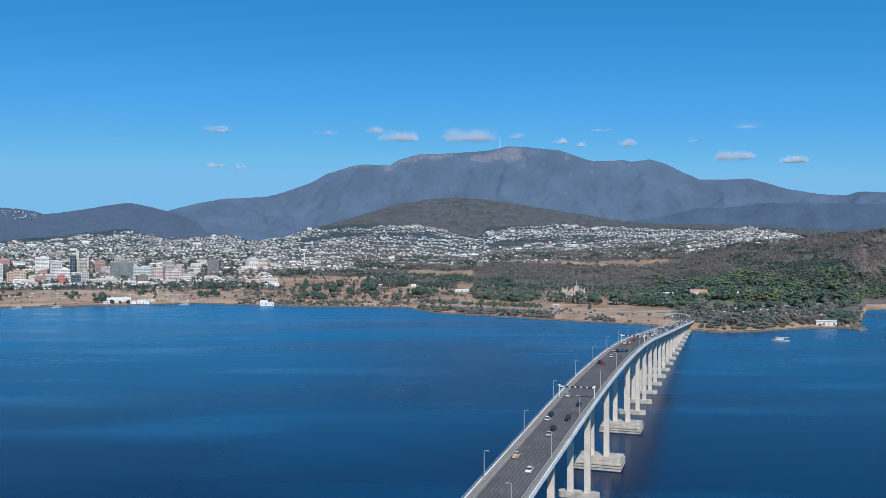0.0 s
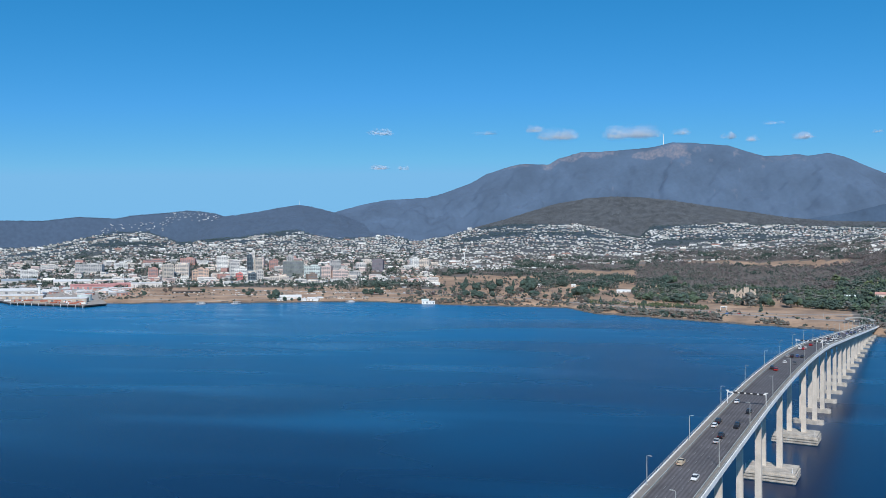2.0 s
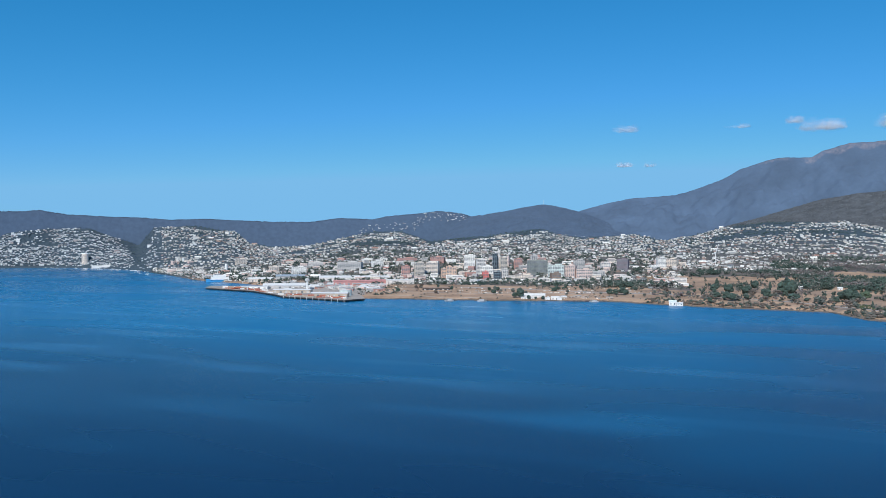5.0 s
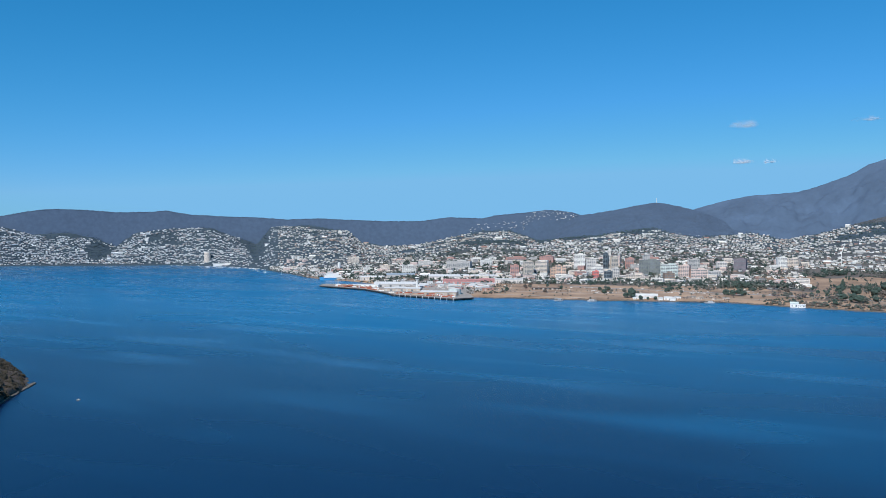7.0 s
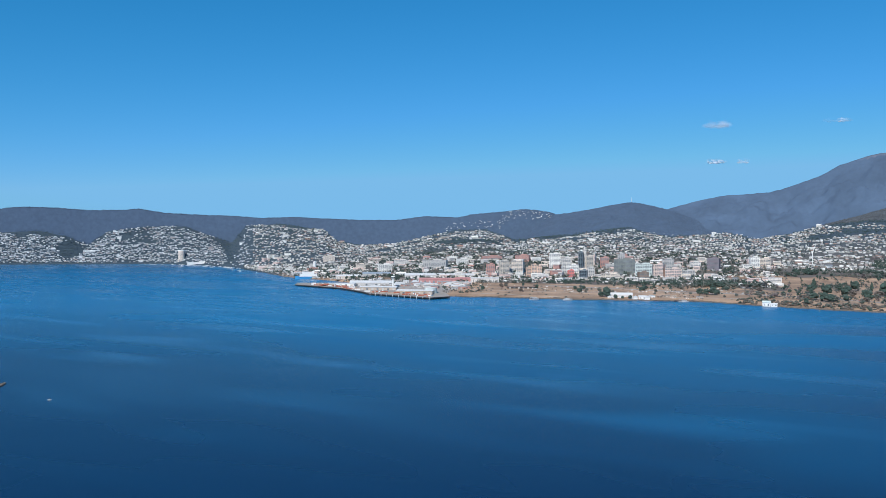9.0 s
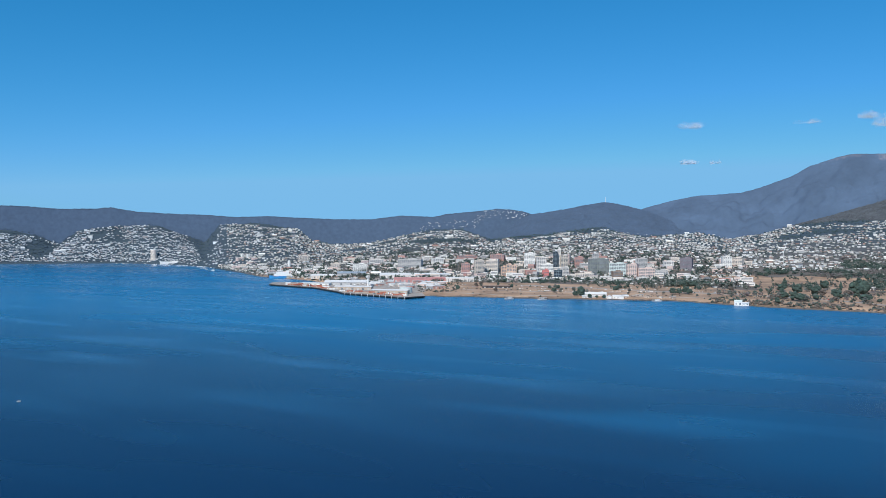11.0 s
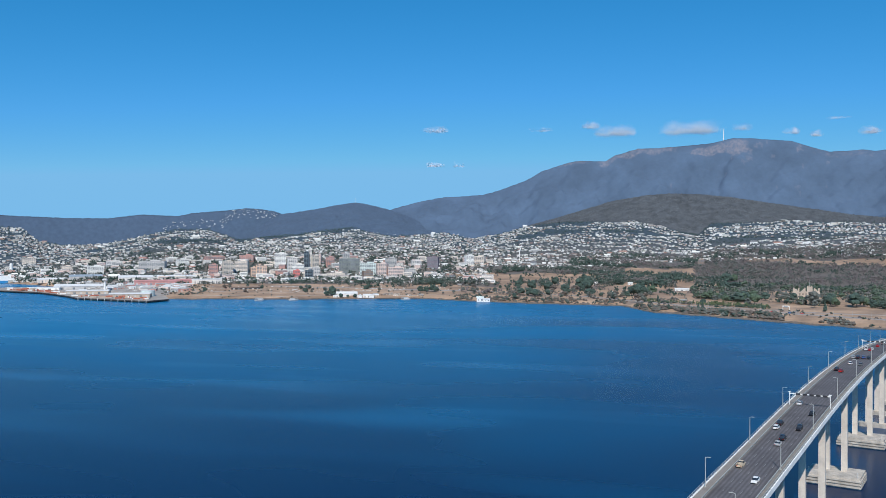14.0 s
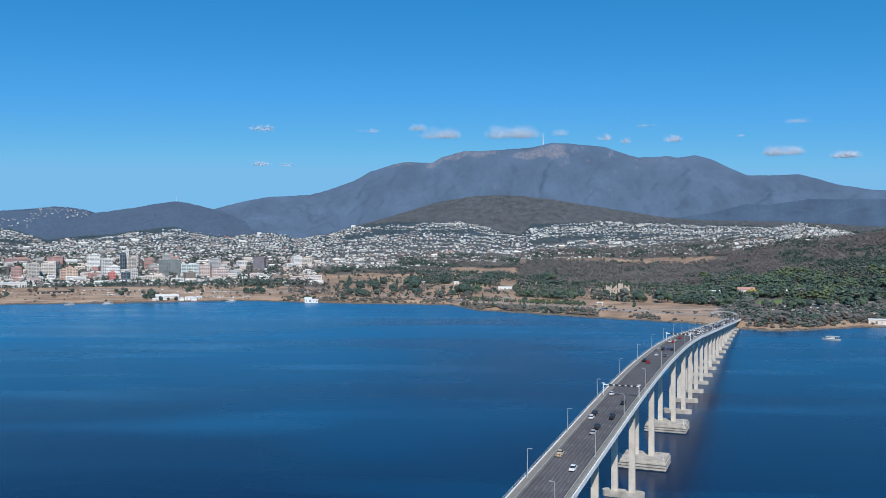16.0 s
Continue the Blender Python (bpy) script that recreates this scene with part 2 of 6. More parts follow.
def raw(name, verts, faces, mats, index=None, parent=None, smooth=False):
    """One mesh object from arrays; faces all of one size or a plain list."""
    me = bpy.data.meshes.new(name)
    me.from_pydata(np.asarray(verts).tolist(), [], [tuple(f) for f in np.asarray(faces).tolist()] if not isinstance(faces, list) else faces)
    for m in mats:
        me.materials.append(m)
    if index is not None:
        me.polygons.foreach_set("material_index", np.asarray(index, dtype=np.int32))
    if smooth:
        me.polygons.foreach_set("use_smooth", [True] * len(me.polygons))
    me.update()
    ob = new(name, me)
    ob.parent = parent
    return ob


def box(bm, x, y, z, sx, sy, sz, turn=0.0, taper=1.0):
    """A block on its base centre; taper shrinks its top."""
    c, s = math.cos(radians(turn)), math.sin(radians(turn))
    vs = []
    for k, t in ((0, 1.0), (1, taper)):
        for i, j in ((-1, -1), (1, -1), (1, 1), (-1, 1)):
            a, b = i * sx / 2 * t, j * sy / 2 * t
            vs.append(bm.verts.new((x + a * c - b * s, y + a * s + b * c, z + k * sz)))
    for f in ((3, 2, 1, 0), (4, 5, 6, 7), (0, 1, 5, 4), (1, 2, 6, 5), (2, 3, 7, 6), (3, 0, 4, 7)):
        bm.faces.new([vs[q] for q in f])
    return bm


def boxes(*rows):
    bm = bmesh.new()
    for r in rows:
        box(bm, *r)
    return bm


def tube(points, radius, sides=8):
    """A round bar along points."""
    bm = bmesh.new()
    rings = []
    pts = [Vector(p) for p in points]
    rad = radius if isinstance(radius, (list, tuple)) else [radius] * len(pts)
    for i, p in enumerate(pts):
        d = (pts[min(i + 1, len(pts) - 1)] - pts[max(i - 1, 0)]).normalized()
        u = d.orthogonal().normalized()
        w = d.cross(u)
        rings.append([bm.verts.new(p + rad[i] * (math.cos(2 * math.pi * k / sides) * u + math.sin(2 * math.pi * k / sides) * w)) for k in range(sides)])
    for a, b in zip(rings, rings[1:]):
        for k in range(sides):
            bm.faces.new((a[k], a[(k + 1) % sides], b[(k + 1) % sides], b[k]))
    bm.faces.new(rings[0][::-1])
    bm.faces.new(rings[-1])
    bmesh.ops.recalc_face_normals(bm, faces=bm.faces)
    return bm


def empty(name, x, y, z, turn=0.0):
    ob = new(name)
    ob.matrix_world = pose(x, y, z, 0, 0, turn)
    return ob


def at(turn, r):
    """The place r metres from the camera's foot, at so many degrees to the left of its first view."""
    a = np.radians(turn)
    return -r * np.sin(a), r * np.cos(a)


# ---- land ----
SHORE = np.array([(-60, 1500), (-40, 1560), (-27.6, 1640), (-26.5, 1600), (-26.2, 1290), (-26, 1222), (-23.3, 1203), (-20.7, 1141), (-19, 1113), (-16.2, 1127), (-13.7, 1180), (-11.5, 1205), (-8.2, 1238), (-4.4, 1290), (0.5, 1364), (2.4, 1493), (5.1, 1512), (8.5, 1538), (12.6, 1590), (16.2, 1664), (20, 1660), (24.5, 1660), (28, 1690), (31.7, 1715), (33, 1740), (37, 2000), (39, 2330), (42.2, 2650), (43.5, 2780), (46, 3540), (47, 4000), (48.7, 4330), (50.8, 4560), (52, 4640), (60, 4660), (80, 4660)])
TOPR = np.array([(-60, 3900), (34, 3900), (40, 4100), (44, 4500), (46, 4750), (48, 4840), (80, 4850)])
TOPE = np.array([(-60, 17.5), (-27.6, 17.5), (-24.0, 10.7), (-22.4, 15.1), (-20.0, 23.5), (-18.7, 19.9), (-15.5, 22.2), (-11.9, 24.5), (-8.2, 27.4), (-6.3, 26.2), (-3.1, 25.0), (-2.3, 12.0), (-0.2, 21.1), (1.7, 27.7), (6.2, 27.6), (8.9, 22.8), (10.7, 12.8), (12.6, 7.5), (14.4, 13.9), (17.9, 9.9), (20.6, 19.7), (22.9, 16.9), (24.5, 11.9), (26.1, 9.4), (28.0, 5.0), (29.9, 18.3), (31.8, 16.9), (33.5, 11.5), (35.2, 5.5), (36.5, 0.5), (38.6, -1.0), (40.0, 4.0), (40.9, 17.0), (43.6, 24.2), (46.0, 21.3), (46.9, 1.0), (48.3, 9.4), (49.8, 19.6), (52.2, 19.2), (54.4, 13.9), (55.6, 3.0), (56.9, 9.8), (58.5, 13.3), (60.4, 11.2), (61.9, 18.7)])
MIDR = np.array([(-60, 2250), (-16, 2350), (-10, 2650), (34, 2700), (40, 3000), (44, 3200), (46, 3750), (48.7, 4420), (52, 4690), (80, 4700)])
MIDE = np.array([(-60, 17), (-27.6, 16.3), (-25.5, 13.6), (-24.0, 9.5), (-20.0, 6), (-15.5, -9.9), (-11.9, -10.1), (-5.6, -14.9), (-2.5, -19.0), (3.2, -19.0), (14.4, -14.5), (24.5, -12), (34, -18), (40, -24), (44, -26), (46, -24), (52, -20.5), (80, -20.5)])


def curve(table, a):
    return np.interp(a, table[:, 0], table[:, 1])


def wobble(x, y, size, seed=0.0):
    """Smooth hills and hollows between -1 and 1."""
    k = 2 * np.pi / size
    return (np.sin(k * (x + 0.35 * y) + seed) * np.cos(k * (0.8 * y - 0.4 * x) + 1.7 * seed) + 0.5 * np.sin(k * 2.3 * (0.7 * x - y) + 2.1 * seed) * np.sin(k * 1.9 * (y + 0.2 * x) + seed)
            + 0.25 * np.sin(k * 5.1 * (x - 0.3 * y) + 0.6 * seed) * np.sin(k * 4.7 * (y + 0.4 * x))) / 1.4


def grain(x, y, size, seed=0.0, octaves=3):
    """Uneven patches between about -1 and 1, with no period."""
    x, y = np.broadcast_arrays(np.asarray(x, float), np.asarray(y, float))
    out, amp, total = 0.0, 1.0, 0.0
    for o in range(octaves):
        u, v = x / size + 17.3 * seed + 5.1 * o, y / size - 9.7 * seed + 3.3 * o
        i, j = np.floor(u), np.floor(v)
        f, g = u - i, v - j
        f, g = f * f * (3 - 2 * f), g * g * (3 - 2 * g)
        c = [np.modf(np.abs(np.sin((i + p) * 127.1 + (j + q) * 311.7 + seed * 74.7) * 43758.5453))[0] for p in (0, 1) for q in (0, 1)]
        n = (c[0] * (1 - g) + c[1] * g) * (1 - f) + (c[2] * (1 - g) + c[3] * g) * f
        out, total = out + amp * (2 * n - 1), total + amp
        size, amp = size / 2.1, amp * 0.55
    return out / total * 1.6


def land(a, r):
    """The height of the ground at so many degrees to the left and r metres off."""
    a, r = np.broadcast_arrays(np.asarray(a, float), np.asarray(r, float))
    x, y = at(a, r)
    s = curve(SHORE, a) + 9 * wobble(x, y, 90, 2.0)
    rm, rt = curve(MIDR, a), curve(TOPR, a)
    zm, zt = EYE + rm * curve(MIDE, a) / 1000, EYE + rt * curve(TOPE, a) / 1000
    rm = np.maximum(rm, s + 30)
    zc = np.minimum(zm * 0.5, 13 + 0.02 * (s - 1200).clip(0, 300))
    rc = s + 0.5 * (rm - s)
    d = r - s
    z = np.where(d < 0, 0.12 * d, np.minimum(0.14 * d, 5 + 0 * d))
    z = np.maximum(z, -14)
    up = ((r - s - 40) / (rc - s - 40)).clip(0, 1)
    z = z + np.where(d > 36, (zc - 5) * up, 0)
    up = ((r - rc) / (rm - rc)).clip(0, 1)
    z = z + (zm - zc) * up ** 1.25
    up = ((r - rm) / (rt - rm)).clip(0, 1)
    z = z + (zt - zm) * up
    z = z - 0.25 * (r - rt).clip(0, 400)
    rough = ((r - s - 120) / 500).clip(0, 1)
    return z + rough * (3.0 * wobble(x, y, 260, 1.0) + 6.0 * ((r - rm) / 600).clip(0, 1) * wobble(x, y, 420, 3.0)) * (1 - 0.6 * ((r - rt + 150) / 150).clip(0, 1))


def height(x, y):
    return land(np.degrees(np.arctan2(-np.asarray(x, float), np.asarray(y, float))), np.hypot(x, y))


def clearing(a, r):
    """Open dry grass in the woods."""
    strip = np.interp(a, [-17, -11.5, -7.5, -4], [2250, 2465, 2610, 2690])
    return (((a > -15.8) & (a < -5) & (r > strip - 75) & (r < strip + 25)) | ((a > -2) & (a < 2.4) & (r > 2310) & (r < 2450)) | ((a > -3.7) & (a < -1) & (r > 1920) & (r < 2060)) | ((a > 4.6) & (a < 14.3) & (r > 2000 + 40 * np.sin(a)) & (r < 2290)))


def cover(a, r):
    """Land cover: 0 dry grass, 1 bush and gardens."""
    x, y = at(a, r)
    s, rm = curve(SHORE, a), curve(MIDR, a)
    c = np.where(r > rm - 250, 0.9, 0.35)
    c = np.where((a > 13.5) & (a < 32) & (r < s + 330), 0.1, c)
    c = np.where((a > -14) & (a < 13.5) & (r < s + 230), 0.25, c)
    c = np.where((a > 11) & (a < 46) & (r > s + 345), 1.0, c)
    c = np.where((a > 37.5) & (r > s + 60), 1.0, c)
    c = np.where((a < -2) & (r > 1850), np.maximum(c, 0.85), c)
    c = np.where((a >= -2) & (a < 14) & (r > 2300), np.maximum(c, 0.8), c)
    c = np.where((a <= -15) & (r > s + 60) & (r < s + 330), 0.8, c)
    c = np.where(clearing(a, r), 0.0, c)
    c = np.where((a <= -14) & (r <= s + 60), 0.25, c)
    c = c + (0.9 - c) * ((-13.2 - a) / 3).clip(0, 1) * ((r - s - 250) / 60).clip(0, 1)
    return (c + 0.22 * wobble(x, y, 340, 5.0)).clip(0, 1)


def grid_sheet(name, aa, rr, zz, mats, smooth=True):
    """A sheet over rings (rr) and bearings (aa), with heights zz[bearing, ring]."""
    A, R = (np.meshgrid(aa, rr, indexing="ij") if np.ndim(rr) == 1 else (np.repeat(np.asarray(aa)[:, None], rr.shape[1], 1), rr))
    X, Y = at(A, R)
    n, m = A.shape
    i = np.arange(n * m).reshape(n, m)
    f = np.stack([i[:-1, :-1], i[:-1, 1:], i[1:, 1:], i[1:, :-1]], -1).reshape(-1, 4)
    return raw(name, np.stack([X, Y, zz], -1).reshape(-1, 3), f, mats, smooth=smooth), A, R


aa = np.arange(-45, 75.01, 0.2)
sh = curve(SHORE, aa)[:, None]
q = np.linspace(0, 1, 120)[None, :]
rr = sh - 100 + np.minimum(q / 0.25, 1) * 220 + ((q - 0.25) / 0.75).clip(0, 1) * (4940 - sh - 120)
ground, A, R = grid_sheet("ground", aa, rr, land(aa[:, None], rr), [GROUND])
att = ground.data.attributes.new("cover", "FLOAT", "POINT")
att.data.foreach_set("value", cover(A, R).ravel().astype(np.float32))
# painted haze grows with distance from the camera's foot
att = ground.data.attributes.new("distance_haze", "FLOAT", "POINT")
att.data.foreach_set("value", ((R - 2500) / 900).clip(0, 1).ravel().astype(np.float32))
tagged(ground, "dry grass and bushland shore rising to suburban hills", "ground", kind="structure")

bm = bmesh.new()
bmesh.ops.create_circle(bm, cap_ends=True, segments=96, radius=4930)
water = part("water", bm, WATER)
tagged(water, "deep blue river with wind streaks on it", "water", kind="structure")
bm = bmesh.new()
bmesh.ops.create_circle(bm, cap_ends=True, segments=96, radius=4935)
bed = part("ground", bm, GROUND)
bed.location.z = -14.5
tagged(bed, "river bed under the deep blue water", "ground", kind="structure")


def ridge(name, table, foot, crest, mat, label, step=0.15, rough=12.0, seed=0.0, base=-3.0, trees=0, homes=(), lowest=14):
    """A hill or range: it climbs from its foot to a crest of given bearings and heights over the eye; trees: how many stand on its face."""
    table = np.array(table)
    aa = np.arange(table[0, 0], table[-1, 0] + 1e-6, step)
    q = np.linspace(0, 1.08, 60)[None, :]
    rr = foot + (crest - foot) * q + 0 * aa[:, None]
    x, y = at(aa[:, None], rr)
    e = np.interp(aa, table[:, 0], table[:, 1])[:, None] + 0.25 * wobble(x, y, 60, seed) + 0.12 * wobble(x, y, 23, seed)
    z1, z0 = EYE + crest * e / 1000, EYE + foot * base / 1000
    up = np.where(q <= 1, q ** 0.9, 1 - (q - 1) * 4)
    spur = 1 / (1 + 2 * (np.sin(aa * 0.9 + 2 * seed)[:, None] * 0.6 + wobble(x, y, 420, seed + 2)) ** 2)
    gully = rough * np.sin(np.pi * q.clip(0, 1)) * (wobble(x, y, 330, seed) + 0.3 * wobble(x, y, 120, seed + 1) + 0.9 * spur)
    # spurs that run down the slope, cut by smaller gullies
    folds = np.abs(grain(aa[:, None] * 90 + 130 * grain(q * 300, aa[:, None] * 20, 150, seed + 3, 2), q * 130, 210, seed + 1, 4))
    zz = z0 + (z1 - z0) * up + gully - 1.2 * rough * folds * np.sin(np.pi * q.clip(0, 1)) ** 0.7
    ob, A, R = grid_sheet(name, aa, rr, zz, [mat])
    if "mountain" in name:
        # bare rock below the summit plateau
        b = aa[:, None]
        pipes = ((b + 5.6) / 0.5).clip(0, 1) * ((-1.4 - b) / 0.7).clip(0, 1) * ((q - 0.83 - 0.02 * np.sin(3 * b)) / 0.03).clip(0, 1) * ((0.985 - 0.03 * (b + 3.6).clip(0, 3) - q) / 0.02).clip(0, 1)
        band = ((b + 1.5) / 1.0).clip(0, 1) * ((4.6 - b) / 0.8).clip(0, 1) * ((q - 0.9 + 0.02 * np.sin(4 * b)) / 0.03).clip(0, 1) * 0.95
        shelf = ((b - 4.0) / 1.0).clip(0, 1) * ((7.4 - b) / 1.0).clip(0, 1) * ((q - 0.93) / 0.03).clip(0, 1) * 0.75
        east = np.exp(-((b + 11) / 3.5) ** 2) * ((q - 0.86) / 0.06).clip(0, 1) * 0.55
        m = np.maximum.reduce([pipes * 1.1, band, shelf + 0 * q, east]) * (0.65 + 0.6 * np.abs(wobble(x, y, 70, 4.0))) + 0.6 * ((grain(b * 85, q * 300, 34, 6.0, 3) + 0.5 * grain(b * 85, q * 420, 300, 7.0, 2) - 0.72) / 0.3).clip(0, 1) * ((q - 0.25) / 0.25).clip(0, 1)
        at_rock = ob.data.attributes.new("rock", "FLOAT", "POINT")
        at_rock.data.foreach_set("value", (m + 0 * zz).clip(0, 1).ravel().astype(np.float32))
    if trees:
        g = np.random.default_rng(int(seed * 10))
        i, j = g.integers(0, len(aa) - 1, trees), g.integers(lowest, 57, trees)
        u, w = g.random(trees), g.random(trees)
        mixed = [c[i, j] * (1 - u) * (1 - w) + c[i + 1, j] * u * (1 - w) + c[i, j + 1] * (1 - u) * w + c[i + 1, j + 1] * u * w for c in (x + 0 * zz, y + 0 * zz, zz)]
        vs, fs, n = [], [], 0
        for k in range(trees):
            v, f = SPRIGS[k % 6]
            s = g.uniform(1.5, 3.6)
            vs.append(v * np.array((s, s, s * 1.1)) + np.array([mixed[0][k], mixed[1][k], mixed[2][k] + s * 0.4]))
            fs.append(f + n)
            n += len(v)
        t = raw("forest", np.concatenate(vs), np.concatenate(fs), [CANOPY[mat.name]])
        tagged(t, "dense eucalypt canopy on a far hill", "forest", kind="stuff")
    for a0, a1, j0, j1, count in homes:
        g = np.random.default_rng(77)
        vs, fs, mi, n = [], [], [], 0
        for k in range(count):
            i, j = int((g.uniform(a0, a1) - aa[0]) / step), int(g.integers(j0, j1))
            w, t = g.uniform(3.5, 7.5), radians(aa[i]) + g.uniform(-0.5, 0.5)
            c, s = math.cos(t), math.sin(t)
            v = HOUSE[0] * np.array((w, 4.0, g.uniform(1.2, 2.0)))
            hx, hy, hz = float((x + 0 * zz)[i, j]) + g.uniform(-9, 9), float((y + 0 * zz)[i, j]) + g.uniform(-1, 1), float(zz[i, j])
            vs.append(np.stack([v[:, 0] * c - v[:, 1] * s + hx, v[:, 0] * s + v[:, 1] * c + hy, v[:, 2] + hz + 0.2], 1))
            fs += [tuple(f + n for f in face) for face in HOUSE[1]]
            mi += HOUSE[2]
            n += len(v)
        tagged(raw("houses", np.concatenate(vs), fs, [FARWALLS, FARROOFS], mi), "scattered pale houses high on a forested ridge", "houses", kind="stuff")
    return tagged(ob, label, "mountain" if "mountain" in name else "hill", kind="structure")


HOUSE = (np.array([(-.5, -.5, -.6), (.5, -.5, -.6), (.5, .5, -.6), (-.5, .5, -.6), (-.5, -.5, 1), (.5, -.5, 1), (.5, .5, 1), (-.5, .5, 1),
                   (-.56, -.58, .95), (.56, -.58, .95), (.56, .58, .95), (-.56, .58, .95), (-.56, 0, 1.55), (.56, 0, 1.55)]),
         [(0, 1, 5, 4), (1, 2, 6, 5), (2, 3, 7, 6), (3, 0, 4, 7), (8, 9, 13, 12), (10, 11, 12, 13), (9, 10, 13), (11, 8, 12)], [0, 0, 0, 0, 1, 1, 1, 1])


def sprig(seed):
    bm = bmesh.new()
    bmesh.ops.create_cone(bm, cap_ends=False, segments=4, radius1=1.0, radius2=0.02, depth=1.2)
    bmesh.ops.triangulate(bm, faces=bm.faces)
    r = random.Random(seed)
    for v in bm.verts:
        v.co *= 0.7 + 0.5 * r.random()
    out = np.array([v.co[:] for v in bm.verts]), np.array([[v.index for v in f.verts] for f in bm.faces])
    bm.free()
    return out


SPRIGS = [sprig(i) for i in range(6)]
# the far canopy is bluer than the near one, with haze in its colour
CANOPY = {HAZEFOREST.name: material("hazed far canopy", (0.074, 0.112, 0.172), 1.0, 0.2, 0.01, 0, 0, 10.0, None, "island", 0.12), NEARFOREST.name: material("hill canopy", (0.085, 0.094, 0.102), 1.0, 0.15, 0.01, 0, 0, 10.0, None, "island", 0.4)}


def bare_rock():
    """Grey dolerite faces where the mountain's forest gives way."""
    n, ln = MOUNTAIN.node_tree.nodes, MOUNTAIN.node_tree.links
    b = n["Principled BSDF"]
    col = b.inputs["Base Color"].links[0].from_socket
    k = n.new("ShaderNodeAttribute")
    k.attribute_name = "rock"
    geo = n.new("ShaderNodeNewGeometry")
    mp = n.new("ShaderNodeMapping")
    mp.inputs["Scale"].default_value = (0.07, 0.07, 0.02)
    ln.new(geo.outputs["Position"], mp.inputs["Vector"])
    t = n.new("ShaderNodeTexNoise")
    t.inputs["Scale"].default_value, t.inputs["Detail"].default_value = 1.0, 6
    ln.new(mp.outputs[0], t.inputs["Vector"])
    m = n.new("ShaderNodeMath")
    m.operation = "MULTIPLY"
    ln.new(k.outputs["Fac"], m.inputs[0])
    ln.new(t.outputs[0], m.inputs[1])
    r = n.new("ShaderNodeMapRange")
    for i, v in ((1, 0.18), (2, 0.8), (3, 0), (4, 1)):
        r.inputs[i].default_value = v
    ln.new(m.outputs[0], r.inputs[0])
    mix = n.new("ShaderNodeMix")
    mix.data_type = "RGBA"
    ln.new(r.outputs[0], mix.inputs[0])
    ln.new(col, mix.inputs[6])
    mix.inputs[7].default_value = (0.225, 0.213, 0.245, 1)
    ln.new(mix.outputs[2], b.inputs["Base Color"])


# mountain and foothill base colours carry the blue of the distance haze
MOUNTAIN = material("hazed mountain forest", (0.074, 0.117, 0.184), 1.0, 0.15, 0.006, 0, 0, 9.0)
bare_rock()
FOOTHILL = material("hazed foothill forest", (0.06, 0.1, 0.162), 1.0, 0.2, 0.008, 0, 0, 9.0)
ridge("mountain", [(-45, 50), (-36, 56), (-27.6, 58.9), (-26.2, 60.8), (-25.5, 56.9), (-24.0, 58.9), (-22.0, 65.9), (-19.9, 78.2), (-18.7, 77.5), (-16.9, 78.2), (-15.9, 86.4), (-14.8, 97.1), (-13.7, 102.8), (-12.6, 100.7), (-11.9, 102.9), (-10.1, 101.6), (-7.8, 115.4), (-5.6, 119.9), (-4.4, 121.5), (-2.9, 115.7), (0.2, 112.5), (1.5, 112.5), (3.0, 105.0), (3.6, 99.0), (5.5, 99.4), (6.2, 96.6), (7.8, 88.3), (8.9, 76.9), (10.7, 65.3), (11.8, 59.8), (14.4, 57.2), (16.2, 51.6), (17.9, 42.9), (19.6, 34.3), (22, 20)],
                 4420, 4900, MOUNTAIN, "long forested mountain in haze blue-grey with a bare rocky summit", rough=25, seed=0.4, homes=((9.3, 14.6, 4, 11, 60),))
ridge("hill", [(13.7, 20.5), (16.2, 30.5), (17.9, 41.0), (18.9, 45.8), (20.0, 49.9), (20.5, 50.7), (21.6, 47.5), (22.9, 42.7), (24.5, 38.0), (25.3, 36.5), (27, 20)], 4300, 4680, HAZEFOREST, "forested hill in haze blue-grey carrying a thin mast", rough=10, seed=1.3, trees=7000, homes=((15.2, 20.8, 9, 17, 70), (21.0, 24.0, 12, 18, 30)))
ridge("hill", [(23.1, 23.5), (25.3, 36.7), (25.7, 39.4), (26.7, 42.1), (27.6, 42.8), (28.7, 40.2), (31.0, 36.3), (31.8, 32.9), (34.1, 34.2), (35.2, 31.5), (36.0, 29.5), (38.3, 29.3), (40.6, 30.5), (42.8, 32.2), (45.0, 30.6), (46.9, 32.9), (48.7, 33.3), (51.2, 35.3), (52.6, 39.4), (53.6, 37.9), (55.6, 36.7), (57.2, 38.7), (59.0, 39.3), (59.8, 38.4), (61.0, 35.0), (61.9, 31.1), (66, 27), (75, 25)], 4800, 4910, HAZEFOREST, "long low forested ridge above hillside suburbs", rough=3, seed=2.2, base=-8.0, lowest=53, trees=5000, homes=((25.6, 29.0, 40, 54, 95), (28.8, 33, 30, 44, 70)))
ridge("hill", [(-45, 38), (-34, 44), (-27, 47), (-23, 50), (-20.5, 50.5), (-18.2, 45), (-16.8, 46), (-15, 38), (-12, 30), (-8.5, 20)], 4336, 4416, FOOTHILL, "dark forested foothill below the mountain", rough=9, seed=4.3)
